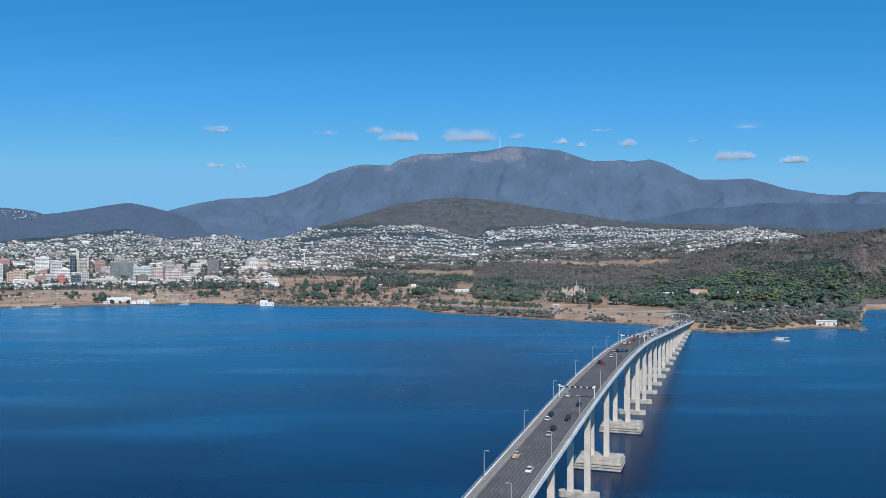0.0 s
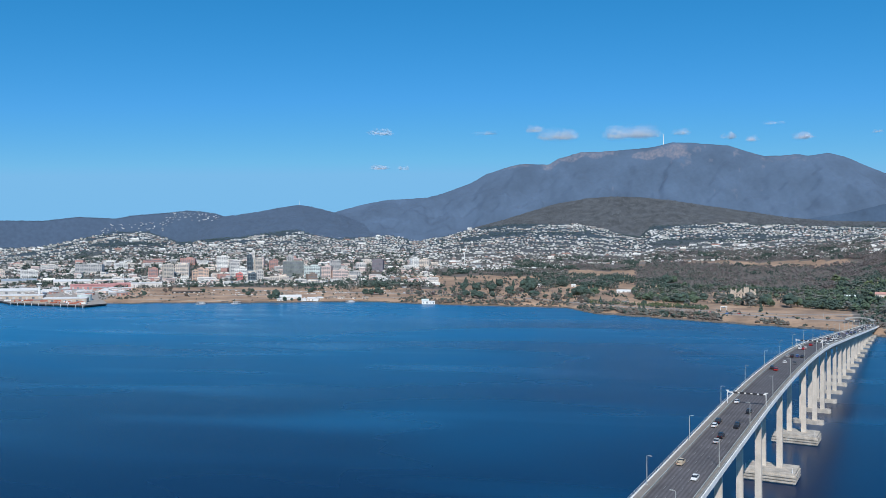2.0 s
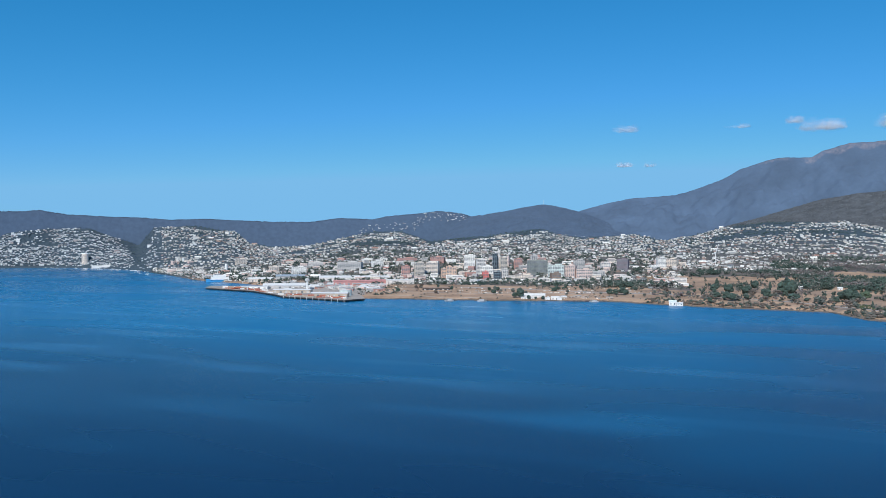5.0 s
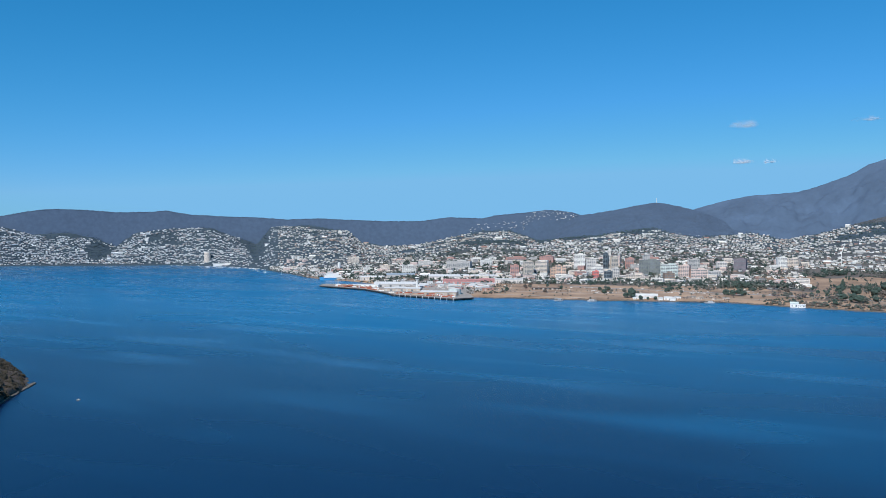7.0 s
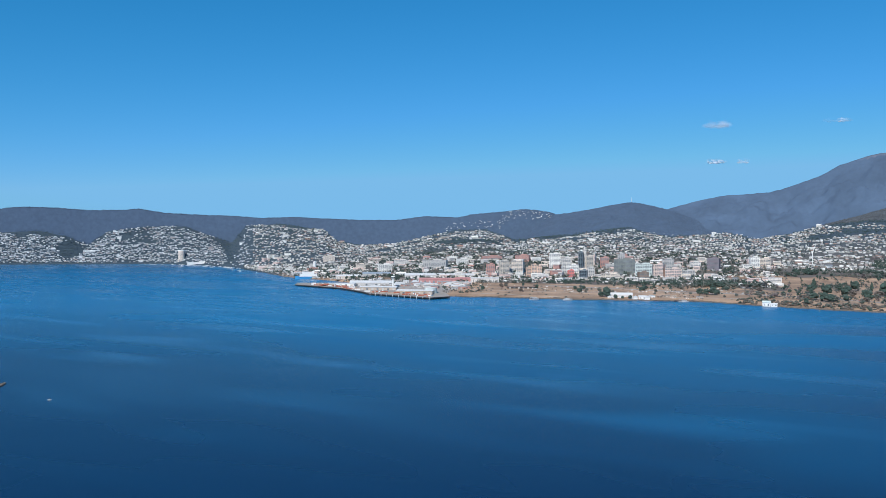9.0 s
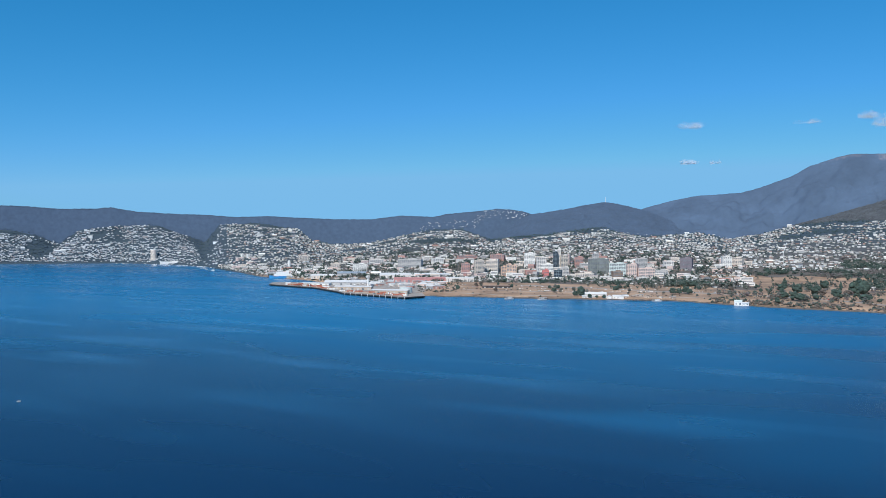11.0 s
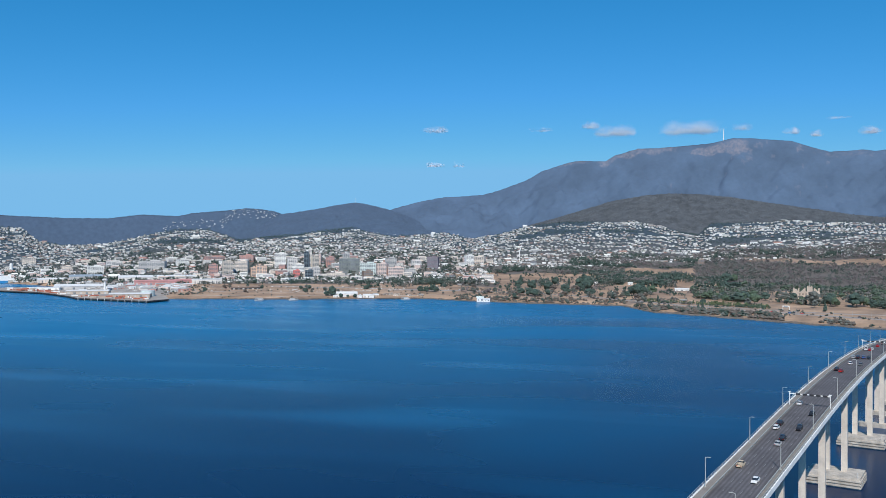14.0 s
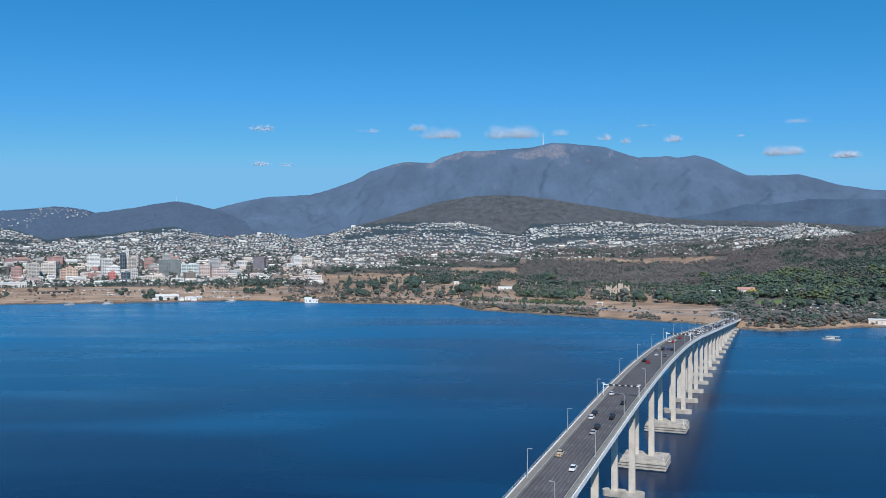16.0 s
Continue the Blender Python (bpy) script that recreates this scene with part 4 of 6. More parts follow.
def woods(name, spots, kinds, mats, label, category="trees", clumps=7):
    """Many trees of one wood as one object: spots (bearing, distance, height, kind)."""
    forms = [[crown(k, 40 + 10 * i + j, clumps, TUFTS) for j in range(4)] for i, k in enumerate(kinds)]
    vs, fs, mi, n = [], [], [], 0
    a, r, h, k = (np.array(c) for c in zip(*spots))
    x, y = at(a, r)
    z = land(a, r)
    for i in range(len(a)):
        v, f = forms[int(k[i])][i % 4]
        t = rng.uniform(0, 6.3)
        c, s = np.cos(t), np.sin(t)
        w = h[i] * rng.uniform(0.85, 1.25)
        p = np.stack([(v[:, 0] * c - v[:, 1] * s) * w + x[i], (v[:, 0] * s + v[:, 1] * c) * w + y[i], v[:, 2] * h[i] + z[i] - 0.12 * h[i]], 1)
        vs.append(p)
        fs.append(f + n)
        mi.append(np.full(len(f), int(k[i])))
        n += len(v)
        if kinds[int(k[i])] == "gum" and i % 2:
            # a pale bare trunk
            b, e, lean = 0.016 * h[i] + 0.05, h[i] * rng.uniform(0.55, 0.95), rng.uniform(-0.1, 0.1) * h[i]
            vs.append(np.array([(x[i] + u * b * m + lean * m2, y[i] - 0.3 * h[i] + w2 * b * m, z[i] - 0.5 + zz) for zz, m, m2 in ((0, 1, 0), (e, 0.4, 1)) for u, w2 in ((-1, 0), (1, 0), (0, -1))]))
            fs.append(np.array([(0, 2, 5), (0, 5, 3), (2, 1, 4), (2, 4, 5), (1, 0, 3), (1, 3, 4)]) + n)
            mi.append(np.full(6, len(mats)))
            n += 6
    ob = raw(name, np.concatenate(vs), np.concatenate(fs), (*mats, TRUNK), np.concatenate(mi))
    return tagged(ob, label, category, kind="stuff")


def scatter(n, a0, a1, d0, d1, keep=None, shore=True):
    """Random spots between two bearings and two distances, from the shore or from the eye."""
    a = rng.uniform(a0, a1, n)
    r = rng.uniform(d0, d1, n) + (curve(SHORE, a) if shore else 0)
    if keep is not None:
        ok = keep(a, r)
        a, r = a[ok], r[ok]
    ok = (land(a, r) > 1.0) & (~clearing(a, r) | (rng.random(len(a)) < 0.06)) & ~((a > -10.6) & (a < -7.2) & (r > 1560) & (r < 1660)) & ~((a > -13) & (a < -10.8) & (r > 1300) & (r < 1450)) & ~((a > -17.6) & (a < -13.9) & (r > 1610) & (r < 1720))
    return a[ok], r[ok]


def patch(size, level, seed):
    def keep(a, r):
        x, y = at(a, r)
        return wobble(x, y, size, seed) + rng.uniform(-0.25, 0.25, len(a)) > level
    return keep


AUTUMN_CROWN = next(c for c in TREES[3].children if c.name.startswith("crown")).data.copy()
AUTUMN_CROWN.materials[0] = LEAF_AUTUMN
# single trees near the water
for n, a0, a1, d0, d1, kinds, hs in ((40, -25.6, -17.2, 22, 75, (0, 1, 0, 4), (6, 12)), (26, -13.5, -2, 150, 330, (1, 3, 1, 0), (12, 20)), (40, 0.5, 13, 25, 300, (0, 4, 1, 0), (8, 16)), (34, 13, 31, 60, 330, (0, 4, 0, 1), (6, 12)),
                                    (34, -26.5, -14.5, 255, 320, (3, 1, 3, 0), (10, 18)), (14, -3, 4, 60, 190, (1, 2, 0), (8, 14)), (10, 6, 9.5, 150, 420, (1, 1, 2), (16, 24))):
    for a, r in zip(*scatter(n, a0, a1, d0, d1)):
        plant(int(rng.choice(kinds)), a, r, rng.uniform(*hs), rng.uniform(0.9, 1.25))
plant(0, -9.2, 1500, 27, 1.25)
plant(1, -8.0, 1560, 17, 1.1)
plant(1, -10.2, 1570, 18, 1.1)
plant(1, -11.6, 1480, 24, 1.1)
plant(2, -9.85, 1385, 13, 1.0)
plant(1, 4.6, 1660, 15, 1.7)
for a, r, h, k, w in ((4.7, 1800, 30, 1, 0.8), (5.0, 1812, 33, 2, 1.8), (5.3, 1806, 27, 1, 0.8), (4.85, 1780, 22, 1, 1.0), (1.9, 1660, 20, 1, 1.0), (1.6, 1650, 25, 1, 0.9), (1.3, 1672, 27, 2, 1.7), (1.05, 1655, 18, 1, 1.0), (0.6, 1690, 20, 3, 1.0),
                      (-3.9, 2040, 24, 1, 1.0), (-4.2, 2050, 22, 1, 1.0), (-4.5, 2060, 20, 3, 1.0), (8.3, 1640, 16, 1, 1.1), (8.6, 1650, 18, 1, 1.0), (8.0, 1655, 14, 0, 1.1)):
    plant(k, a, r, h, w)
plant(1, 21.9, 1705, 20, 0.9)
plant(1, 21.9, 1690, 15, 1.0)
for a, r, h in ((22.3, 1688, 12), (20.4, 1671, 8), (20.9, 1669, 6), (21.35, 1672, 9), (16.0, 1760, 15), (15.6, 1765, 13), (15.2, 1772, 16), (14.9, 1762, 12), (24.0, 1850, 9), (27.0, 2010, 12)):
    plant(1, a, r, h, 1.1)

for a, r, h in ((-24.75, 1290, 11), (-25.0, 1300, 12), (-25.25, 1296, 12), (-25.5, 1290, 10), (-25.8, 1284, 8), (-24.55, 1300, 10), (-25.1, 1330, 13), (-25.4, 1320, 12), (-24.8, 1325, 12), (-26.0, 1275, 6)):
    plant(1, a, r, h * 0.8, 1.6)
for a, r, h in ((-17.15, 1660, 15), (-17.45, 1652, 13), (-16.95, 1668, 12)):
    ob = plant(3, a, r, h, 1.2)
    ob["label"] = "garden tree turning yellow among green trees"
    for c in ob.children:
        if c.name.startswith("crown"):
            c.data = AUTUMN_CROWN
# shore bush strip
spots = []
for n, a0, a1, d0, d1, hs, ks in ((520, -7.3, 0.4, 5, 52, (5, 9), (4, 4, 0, 4, 1)), (60, -11.5, -8.6, 10, 40, (4, 8), (4, 0)), (230, -25.5, -16.5, 14, 80, (4, 8), (0, 4, 4, 1)), (420, -25.2, -15.5, 80, 280, (4, 8), (0, 4, 1, 1)), (460, 0.5, 13.5, 6, 60, (3, 7), (4, 0, 4, 1)), (170, 13, 31, 6, 260, (1.5, 4.5), (4, 0, 1)), (300, -1, 13, 60, 260, (2.5, 6), (4, 0, 1)), (150, -14, -3, 8, 160, (2, 5), (4, 0, 1)),
                                  (150, -26.3, -24.6, 20, 200, (5, 9), (0, 1)), (170, 30.2, 32.9, 40, 330, (2.5, 5.5), (4, 0, 1))):
    a, r = scatter(n, a0, a1, d0, d1, patch(150, -0.35, 3.3))
    spots += [(p, q, rng.uniform(*hs), {0: 0, 4: 1, 1: 2}[int(rng.choice(ks))]) for p, q in zip(a, r)]
woods("shrubs", spots, ("bush", "bush", "bush"), (LEAF_GUM, LEAF_BROWN, LEAF_DARK), "grey-brown coastal shrubs along the rocky bank", "shrubs", 6)
# parkland and bush behind the shore
spots = []


def add(n, a0, a1, d0, d1, hs, ks, keep=None, shore=True):
    a, r = scatter(n, a0, a1, d0, d1, keep, shore)
    x, y = at(a, r)
    like = ((grain(x, y, 75, 5.0, 2) * 0.5 + 0.5 + rng.uniform(-0.22, 0.22, len(a))).clip(0, 0.999) * len(ks)).astype(int)
    tall = 1 + 0.25 * grain(x, y, 60, 11.0, 2)
    spots.extend((p, q, rng.uniform(*hs) * m, ks[k]) for p, q, k, m in zip(a, r, like, tall))


# kinds: 0 gum, 1 dark, 2 green, 3 brown, 4 conifer
add(2600, -34, -14.2, 215, 820, (11, 23), (5, 2, 1, 2, 4, 1, 4, 2, 0, 1, 5), lambda a, r: (r < 2020 - 30 * np.abs(np.sin(a * 2.1))) & (r > 1500 + 9 * (-15 - a) + 20 * np.sin(a * 3)) & ~((a > -19.2) & (a < -17.3) & (r < 1590)) & patch(130, -0.85, 2.0)(a, r))
add(420, -36, -26.4, 110, 480, (9, 18), (2, 1, 5, 2, 0))
add(8200, -34, -14.5, 1900, 2390, (5, 12), (3, 3, 3, 3, 0, 1), None, False)
add(900, -14.2, -2, 260, 680, (9, 18), (1, 1, 2, 0, 0, 4), patch(240, -0.35, 2.0))
add(6200, -16, -2, 1930, 2880, (5, 13), (3, 0, 0, 3, 3, 0, 1), patch(420, -0.75, 0.5), False)
add(80, -5.2, -2.3, 265, 335, (11, 16), (1, 1, 2))
add(190, 11.5, 16.2, 1950, 2090, (10, 18), (1, 0, 1), None, False)
add(230, -6.6, 1.0, 130, 185, (4, 7), (5, 2, 2, 1))
add(420, -2, 13.5, 90, 420, (6, 13), (0, 3, 1), patch(230, 0.1, 4.0))
add(2600, -2, 6, 1980, 2820, (6, 14), (3, 0, 0, 1, 1), patch(330, -0.45, 6.0), False)
add(1500, 6, 14, 1980, 2420, (6, 14), (3, 0, 0, 1, 1), patch(330, -0.3, 6.0), False)
add(500, -1, 8, 1880, 2150, (10, 20), (1, 1, 4, 0), patch(200, 0.0, 3.0), False)
add(420, 13, 29, 2140, 2950, (8, 13), (1, 0, 1), patch(130, 0.25, 7.5), False)
add(600, 29, 45, 2140, 2950, (9, 15), (1, 0, 1), patch(130, 0.05, 7.5), False)
add(380, 13, 32, 2010, 2120, (7, 12), (1, 1, 0), None, False)
add(200, 13.5, 21, 1880, 2080, (7, 15), (0, 1, 1), patch(140, -0.1, 1.0), False)
add(2100, 12, 46, 2080, 2950, (6, 13), (1, 0, 1), patch(160, -0.25, 2.5), False)
add(420, 31, 46, 2250, 2700, (8, 13), (1, 0, 1), patch(140, -0.2, 1.5), False)
add(700, -27, -20.5, 3500, 3920, (8, 16), (1, 0, 3), None, False)
add(300, -15.5, -12.5, 260, 700, (10, 17), (1, 2, 0), None)
woods("woodland", spots, ("gum", "round", "round", "gum", "conifer", "round"), (LEAF_GUM, LEAF_DARK, LEAF_GREEN, LEAF_DRY, LEAF_DARK, LEAF_LIME), "mixed gum woodland and park trees over dry grass", "woodland", 8)

# ---- hillside suburbs ----
def suburb(name, a0, a1, label, rows, bare, lower=None):
    """Detached houses along contour streets, thinning out upwards, with dark gardens and patches of bush between them."""
    vs, fs, mi, n, trees = [], [], [], 0, []
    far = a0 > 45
    for i in range(rows):
        q0 = i / (rows - 1)
        a = a0 + rng.uniform(0, 0.4)
        while a < a1:
            rm, rt = float(curve(MIDR, a)), float(curve(TOPR, a))
            if lower:
                rm, rt = float(curve(SHORE, a)) + (lower if a < 37 else 40), rm
            x, y = at(a, 3000.0)
            q = q0 + 0.7 / rows * float(grain(x, y, 260, i % 3, 2)) + rng.uniform(-0.55, 0.55) / rows
            r = rm + (rt - rm) * q
            step = math.degrees(rng.uniform(*((8, 14) if far else (9, 17))) / r)
            x, y = (float(c) for c in at(a, r))
            z = float(land(a, r))
            if z < 2 or q > 1.0:
                a += step
                continue
            bush = float(grain(x, y, 330 if not far else 170, 8.0, 3)) + rng.uniform(-0.2, 0.2)
            top = 0.96 + 0.13 * float(grain(x, 0, 190, 2.0, 2))
            if bush > bare and (q < top or lower) and rng.random() < (0.88 if far else 0.84) and abs(a - 46.9) > 0.1 + 0.9 * q + rng.uniform(-0.2, 0.2):
                w, d, h = rng.uniform(6, 11.5), rng.uniform(6, 9), rng.choice((1.8, 2.1, 2.5, 3.4))
                if rng.random() < 0.012:
                    w, h = rng.uniform(16, 26), rng.uniform(5, 8)
                t = radians(a + rng.uniform(-30, 30)) + (math.pi / 2 if rng.random() < 0.3 else 0)
                c, s = math.cos(t), math.sin(t)
                v = HOUSE[0] * np.array((w, d, h))
                vs.append(np.stack([v[:, 0] * c - v[:, 1] * s + x, v[:, 0] * s + v[:, 1] * c + y, v[:, 2] + z], 1))
                fs += [tuple(k + n for k in f) for f in HOUSE[1]]
                mi += HOUSE[2]
                n += len(v)
                for _ in range(2):
                    if rng.random() < 0.7:
                        trees.append((a + step * rng.uniform(0.25, 0.75), r - rng.uniform(6, 16), rng.uniform(4, 8), int(rng.integers(3))))
            else:
                for _ in range(2):
                    trees.append((a + step * rng.uniform(0, 1), r + rng.uniform(-14, 14), rng.uniform(6, 11), int(rng.integers(3))))
            a += step
    # the farthest slope takes the walls, roofs and leaves with haze painted in
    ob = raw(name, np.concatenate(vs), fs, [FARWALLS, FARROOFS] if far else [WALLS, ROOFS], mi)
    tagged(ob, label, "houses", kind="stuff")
    leaf = (LEAF_HAZE, LEAF_FAR, LEAF_HAZE) if far else (LEAF_FAR, LEAF_DARK, LEAF_FAR)
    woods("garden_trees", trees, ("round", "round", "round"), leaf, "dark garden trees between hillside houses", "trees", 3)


suburb("houses", -23, 13, "pale suburban houses packed over a hillside", 33, -0.5)
suburb("houses", 13, 45.5, "white and cream suburban houses below a forested ridge", 34, -0.6)
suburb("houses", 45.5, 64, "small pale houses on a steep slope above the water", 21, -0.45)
suburb("houses", 11.5, 46, "close-set low town houses behind the waterfront", 20, -0.3, 390)
suburb("houses", 2.5, 11.5, "low pale town houses at the foot of the hillside", 8, -0.4, 900)

# ---- city ----
FACADES = {k: material(k.replace("_", " ") + " facade", c, 0.75, 0.12, 0.15) for k, c in dict(red_brick=(0.5, 0.27, 0.23), beige=(0.6, 0.54, 0.47), cream=(0.72, 0.63, 0.55), orange=(0.64, 0.45, 0.34), white=(0.78, 0.77, 0.74), pale=(0.68, 0.65, 0.62), pink=(0.68, 0.53, 0.48), grey=(0.5, 0.49, 0.48),
                                                                                                      teal=(0.6, 0.68, 0.66), brown=(0.25, 0.18, 0.14), violet=(0.2, 0.17, 0.2), dark_grey=(0.2, 0.225, 0.21), red=(0.7, 0.2, 0.18), blue_glass=(0.13, 0.17, 0.2), stone=(0.47, 0.39, 0.32), pinkbrick=(0.5, 0.25, 0.24)).items()}
PANES = material("office window glass", (0.19, 0.21, 0.23), 0.2, 0.3, 0.1)
ROOFGREY = material("flat roof", (0.35, 0.35, 0.35), 0.9, 0.2, 0.1)


def block(colour, a, r, w, h, d=22.0, turn=0.0, z=None, bays=None, solid=0.42, words="office block"):
    """A city building: a glazed core behind floor bands and piers."""
    x, y = (float(v) for v in at(a, r))
    z = float(land(a, r)) if z is None else z
    ob = empty("office_building", x, y, z, a + turn)
    floors = max(2, round(h / 3.6))
    fh = h / floors
    F = FACADES[colour]
    part("window_glass", boxes((0, 0, -3, w - 0.8, d - 0.8, h + 2.6)), GLASS if colour == "blue_glass" else PANES, ob, "dark glazed storeys")
    part("ground_floor", boxes((0, 0, -4, w - 0.2, d - 0.2, 4 + fh * 0.25)), F, ob)
    for i in range(1, floors + 1):
        part("floor_band", boxes((0, 0, i * fh - fh * solid, w, d, fh * solid)), F, ob)
    n = bays or max(2, round(w / 6))
    for i in range(n + 1):
        px = -w / 2 + 0.4 + (w - 0.8) * i / n
        for side in (-1, 1):
            part("wall_pier", boxes((px, side * (d / 2 - 0.25), 0, 0.9, 0.62, h - 0.02)), F, ob)
    for side in (-1, 1):
        part("wall_pier", boxes((side * (w / 2 - 0.3), 0, 0, 0.64, d * 0.5, h - 0.03)), F, ob)
    part("roof", boxes((0, 0, h, w - 0.6, d - 0.6, 0.3)), ROOFGREY, ob)
    part("plant_room", boxes((w * 0.12, 0, h + 0.3, w * 0.4, d * 0.5, 2.6)), F, ob)
    return tagged(ob, "%s %s with rows of dark windows" % (colour.replace("_", " "), words), "building", "city buildings")


block("red_brick", 29.66, 2268, 22.6, 31.5, 18, 0)
block("beige", 28.75, 2306, 24.6, 38.0, 20, 12)
block("cream", 27.84, 2344, 34.0, 32.6, 24, -10)
block("orange", 27.09, 2240, 12.7, 26.7, 13, 8)
block("orange", 26.73, 2232, 14.1, 32.4, 13, 8)
block("orange", 26.39, 2230, 11.3, 29.5, 13, 8)
block("white", 25.35, 2444, 31.8, 41.8, 24, 0, solid=0.55)
block("pale", 24.6, 2330, 23.0, 41.3, 18, 12)
block("blue_glass", 23.62, 2374, 12.5, 53, 12, -10, solid=0.3)
block("beige", 23.08, 2386, 20.3, 38.9, 16, 18)
block("pink", 22.74, 2482, 7.6, 30.6, 13, -16)
block("red_brick", 22.08, 2446, 22.7, 28.6, 18, 6)
block("dark_grey", 20.78, 2322, 55.7, 38.8, 24, 0, solid=0.3)
block("grey", 21.0, 2552, 18.5, 28.0, 15, 12)
block("teal", 19.49, 2250, 42.4, 32.6, 24, -10)
block("brown", 19.57, 2196, 24.5, 18.6, 20, 18)
block("pink", 18.56, 2252, 27.8, 31.2, 22, -16)
block("grey", 18.0, 2442, 30.8, 28.6, 24, 6)
block("pink", 17.66, 2248, 40.9, 23.4, 24, 0)
block("pale", 16.29, 2416, 26.6, 21.9, 21, 12)
block("violet", 15.13, 2410, 30.9, 33.0, 24, -10, solid=0.55)
block("white", 12.69, 2504, 23.7, 28.8, 19, 18, solid=0.55)
block("cream", 12.01, 2532, 32.8, 22.7, 24, -16)
block("grey", 16.71, 2292, 30.2, 16.4, 24, 6)
block("white", 24.19, 2330, 33.2, 22.7, 24, 0, solid=0.55)
block("red", 24.28, 2212, 15.0, 18.7, 13, 12, solid=0.55)
block("blue_glass", 23.45, 2182, 18.8, 22.9, 15, -10, solid=0.3)
block("pale", 22.97, 2226, 16.1, 26.2, 13, 18)
block("cream", 21.6, 2208, 49.1, 12.9, 24, -16)
block("white", 36.8, 2516, 40.6, 23.5, 24, 6, solid=0.55)
block("cream", 38.42, 2708, 28.8, 17.9, 23, 0)
block("red_brick", 29.59, 2626, 57.9, 15.7, 24, 12)
block("red_brick", 27.5, 2608, 41.0, 17.2, 24, -10)
block("white", 31.58, 2552, 32.1, 18.7, 24, 18, solid=0.55)
block("grey", 33.4, 2482, 70.4, 24.8, 24, -16)
block("pale", 35.69, 2658, 43.0, 17.7, 24, 6)
block("cream", 40.55, 3126, 41.2, 18.7, 24, 0)
block("pale", 23.4, 2392, 11, 57, 14, 0, solid=0.7)

# low town buildings between the towers
keys = ("cream", "white", "pale", "pink", "red_brick", "beige", "white", "pale", "cream", "grey", "pink", "pink")


def low_building(colour, a, r, w, h, d):
    x, y = (float(v) for v in at(a, r))
    ob = empty("town_building", x, y, float(land(a, r)), a + rng.uniform(-25, 25))
    F = FACADES[colour]
    part("wall", boxes((0, 0, -3, w, d, 3 + h)), F, ob)
    part("parapet", boxes((0, 0, h, w + 0.3, d + 0.3, 0.5)), F, ob)
    part("roof", boxes((0, 0, h + 0.5, w - 1, d - 1, 0.35)), ROOFGREY if rng.random() < 0.5 else WHITE, ob)
    for i in range(max(1, int(h / 3.6))):
        part("glazing_band", boxes((0, -d / 2, 1.2 + 3.5 * i, w * 0.86, 0.3, 1.3)), PANES, ob)
    return tagged(ob, "low %s town building with a flat roof" % colour.replace("_", " "), "building", "low town buildings")


block("brown", -2.5, 2540, 17, 19)
for i in range(290):
    a = rng.uniform(11, 45)
    r = curve(SHORE, a) + rng.uniform(430 if a < 38 else 60, 1000 if a < 38 else 500)
    if land(a, r) < 3:
        continue
    low_building(keys[int(rng.integers(len(keys)))], a, float(r), rng.uniform(11, 30), rng.choice((4.0, 5.0, 6.5, 8.0, 11.0)), rng.uniform(10, 18))

# ---- wharf ----
TIMBER = material("weathered wharf timber", (0.05, 0.048, 0.05), 0.9, 0.25, 0.4)
APRON = material("wharf apron concrete", (0.33, 0.295, 0.265), 0.9, 0.2, 0.06)
SHEETROOF = material("pale sheet roof", (0.7, 0.7, 0.69), 0.5, 0.06, 0.1)
BLUEROOF = material("blue-grey sheet roof", (0.3, 0.36, 0.42), 0.5, 0.1, 0.1)
RUST = material("rust-red container steel", (0.42, 0.13, 0.08), 0.7, 0.25, 0.3)
DARKROCK = material("headland soil and rock", (0.07, 0.05, 0.036), 0.95, 0.4, 0.12, 0.2)
DARKBUSH = material("headland bush leaves", (0.04, 0.034, 0.022), 0.9, 0.25, 0.3, 0, 0, 8.0, None, "island", 0.4)
PALEROCK = material("pale ledge rock", (0.13, 0.115, 0.1), 0.95, 0.3, 0.3, 0.1)
ROCK = material("shore rock", (0.135, 0.115, 0.1), 0.95, 0.35, 0.15, 0.2)

edge = [(42.8, 2172), (39.8, 1999), (38.3, 1834), (37.9, 1772), (33.7, 1626), (32.4, 1668), (32.6, 1765), (37.5, 2040), (39.2, 2260), (42.6, 2260)]
bm = bmesh.new()
lo = [bm.verts.new((*(float(c) for c in at(a, r)), 2.6)) for a, r in edge]
hi = [bm.verts.new((v.co.x, v.co.y, 4.0)) for v in lo]
bm.faces.new(hi)
bm.faces.new(lo[::-1])
for i in range(len(lo)):
    j = (i + 1) % len(lo)
    bm.faces.new((lo[i], lo[j], hi[j], hi[i]))
bmesh.ops.recalc_face_normals(bm, faces=bm.faces)
wharf = empty("wharf", *(float(c) for c in at(37, 1850)), 0)
wharf.matrix_world = Matrix()
tagged(wharf, "long concrete wharf on dark timber piles", "wharf")
part("apron", bm, APRON, wharf)
pile = tube([(0, 0, -8), (0, 0, 2.6)], 0.45, 7)
pm = bpy.data.meshes.new("pile")
pile.to_mesh(pm)
pm.materials.append(TIMBER)
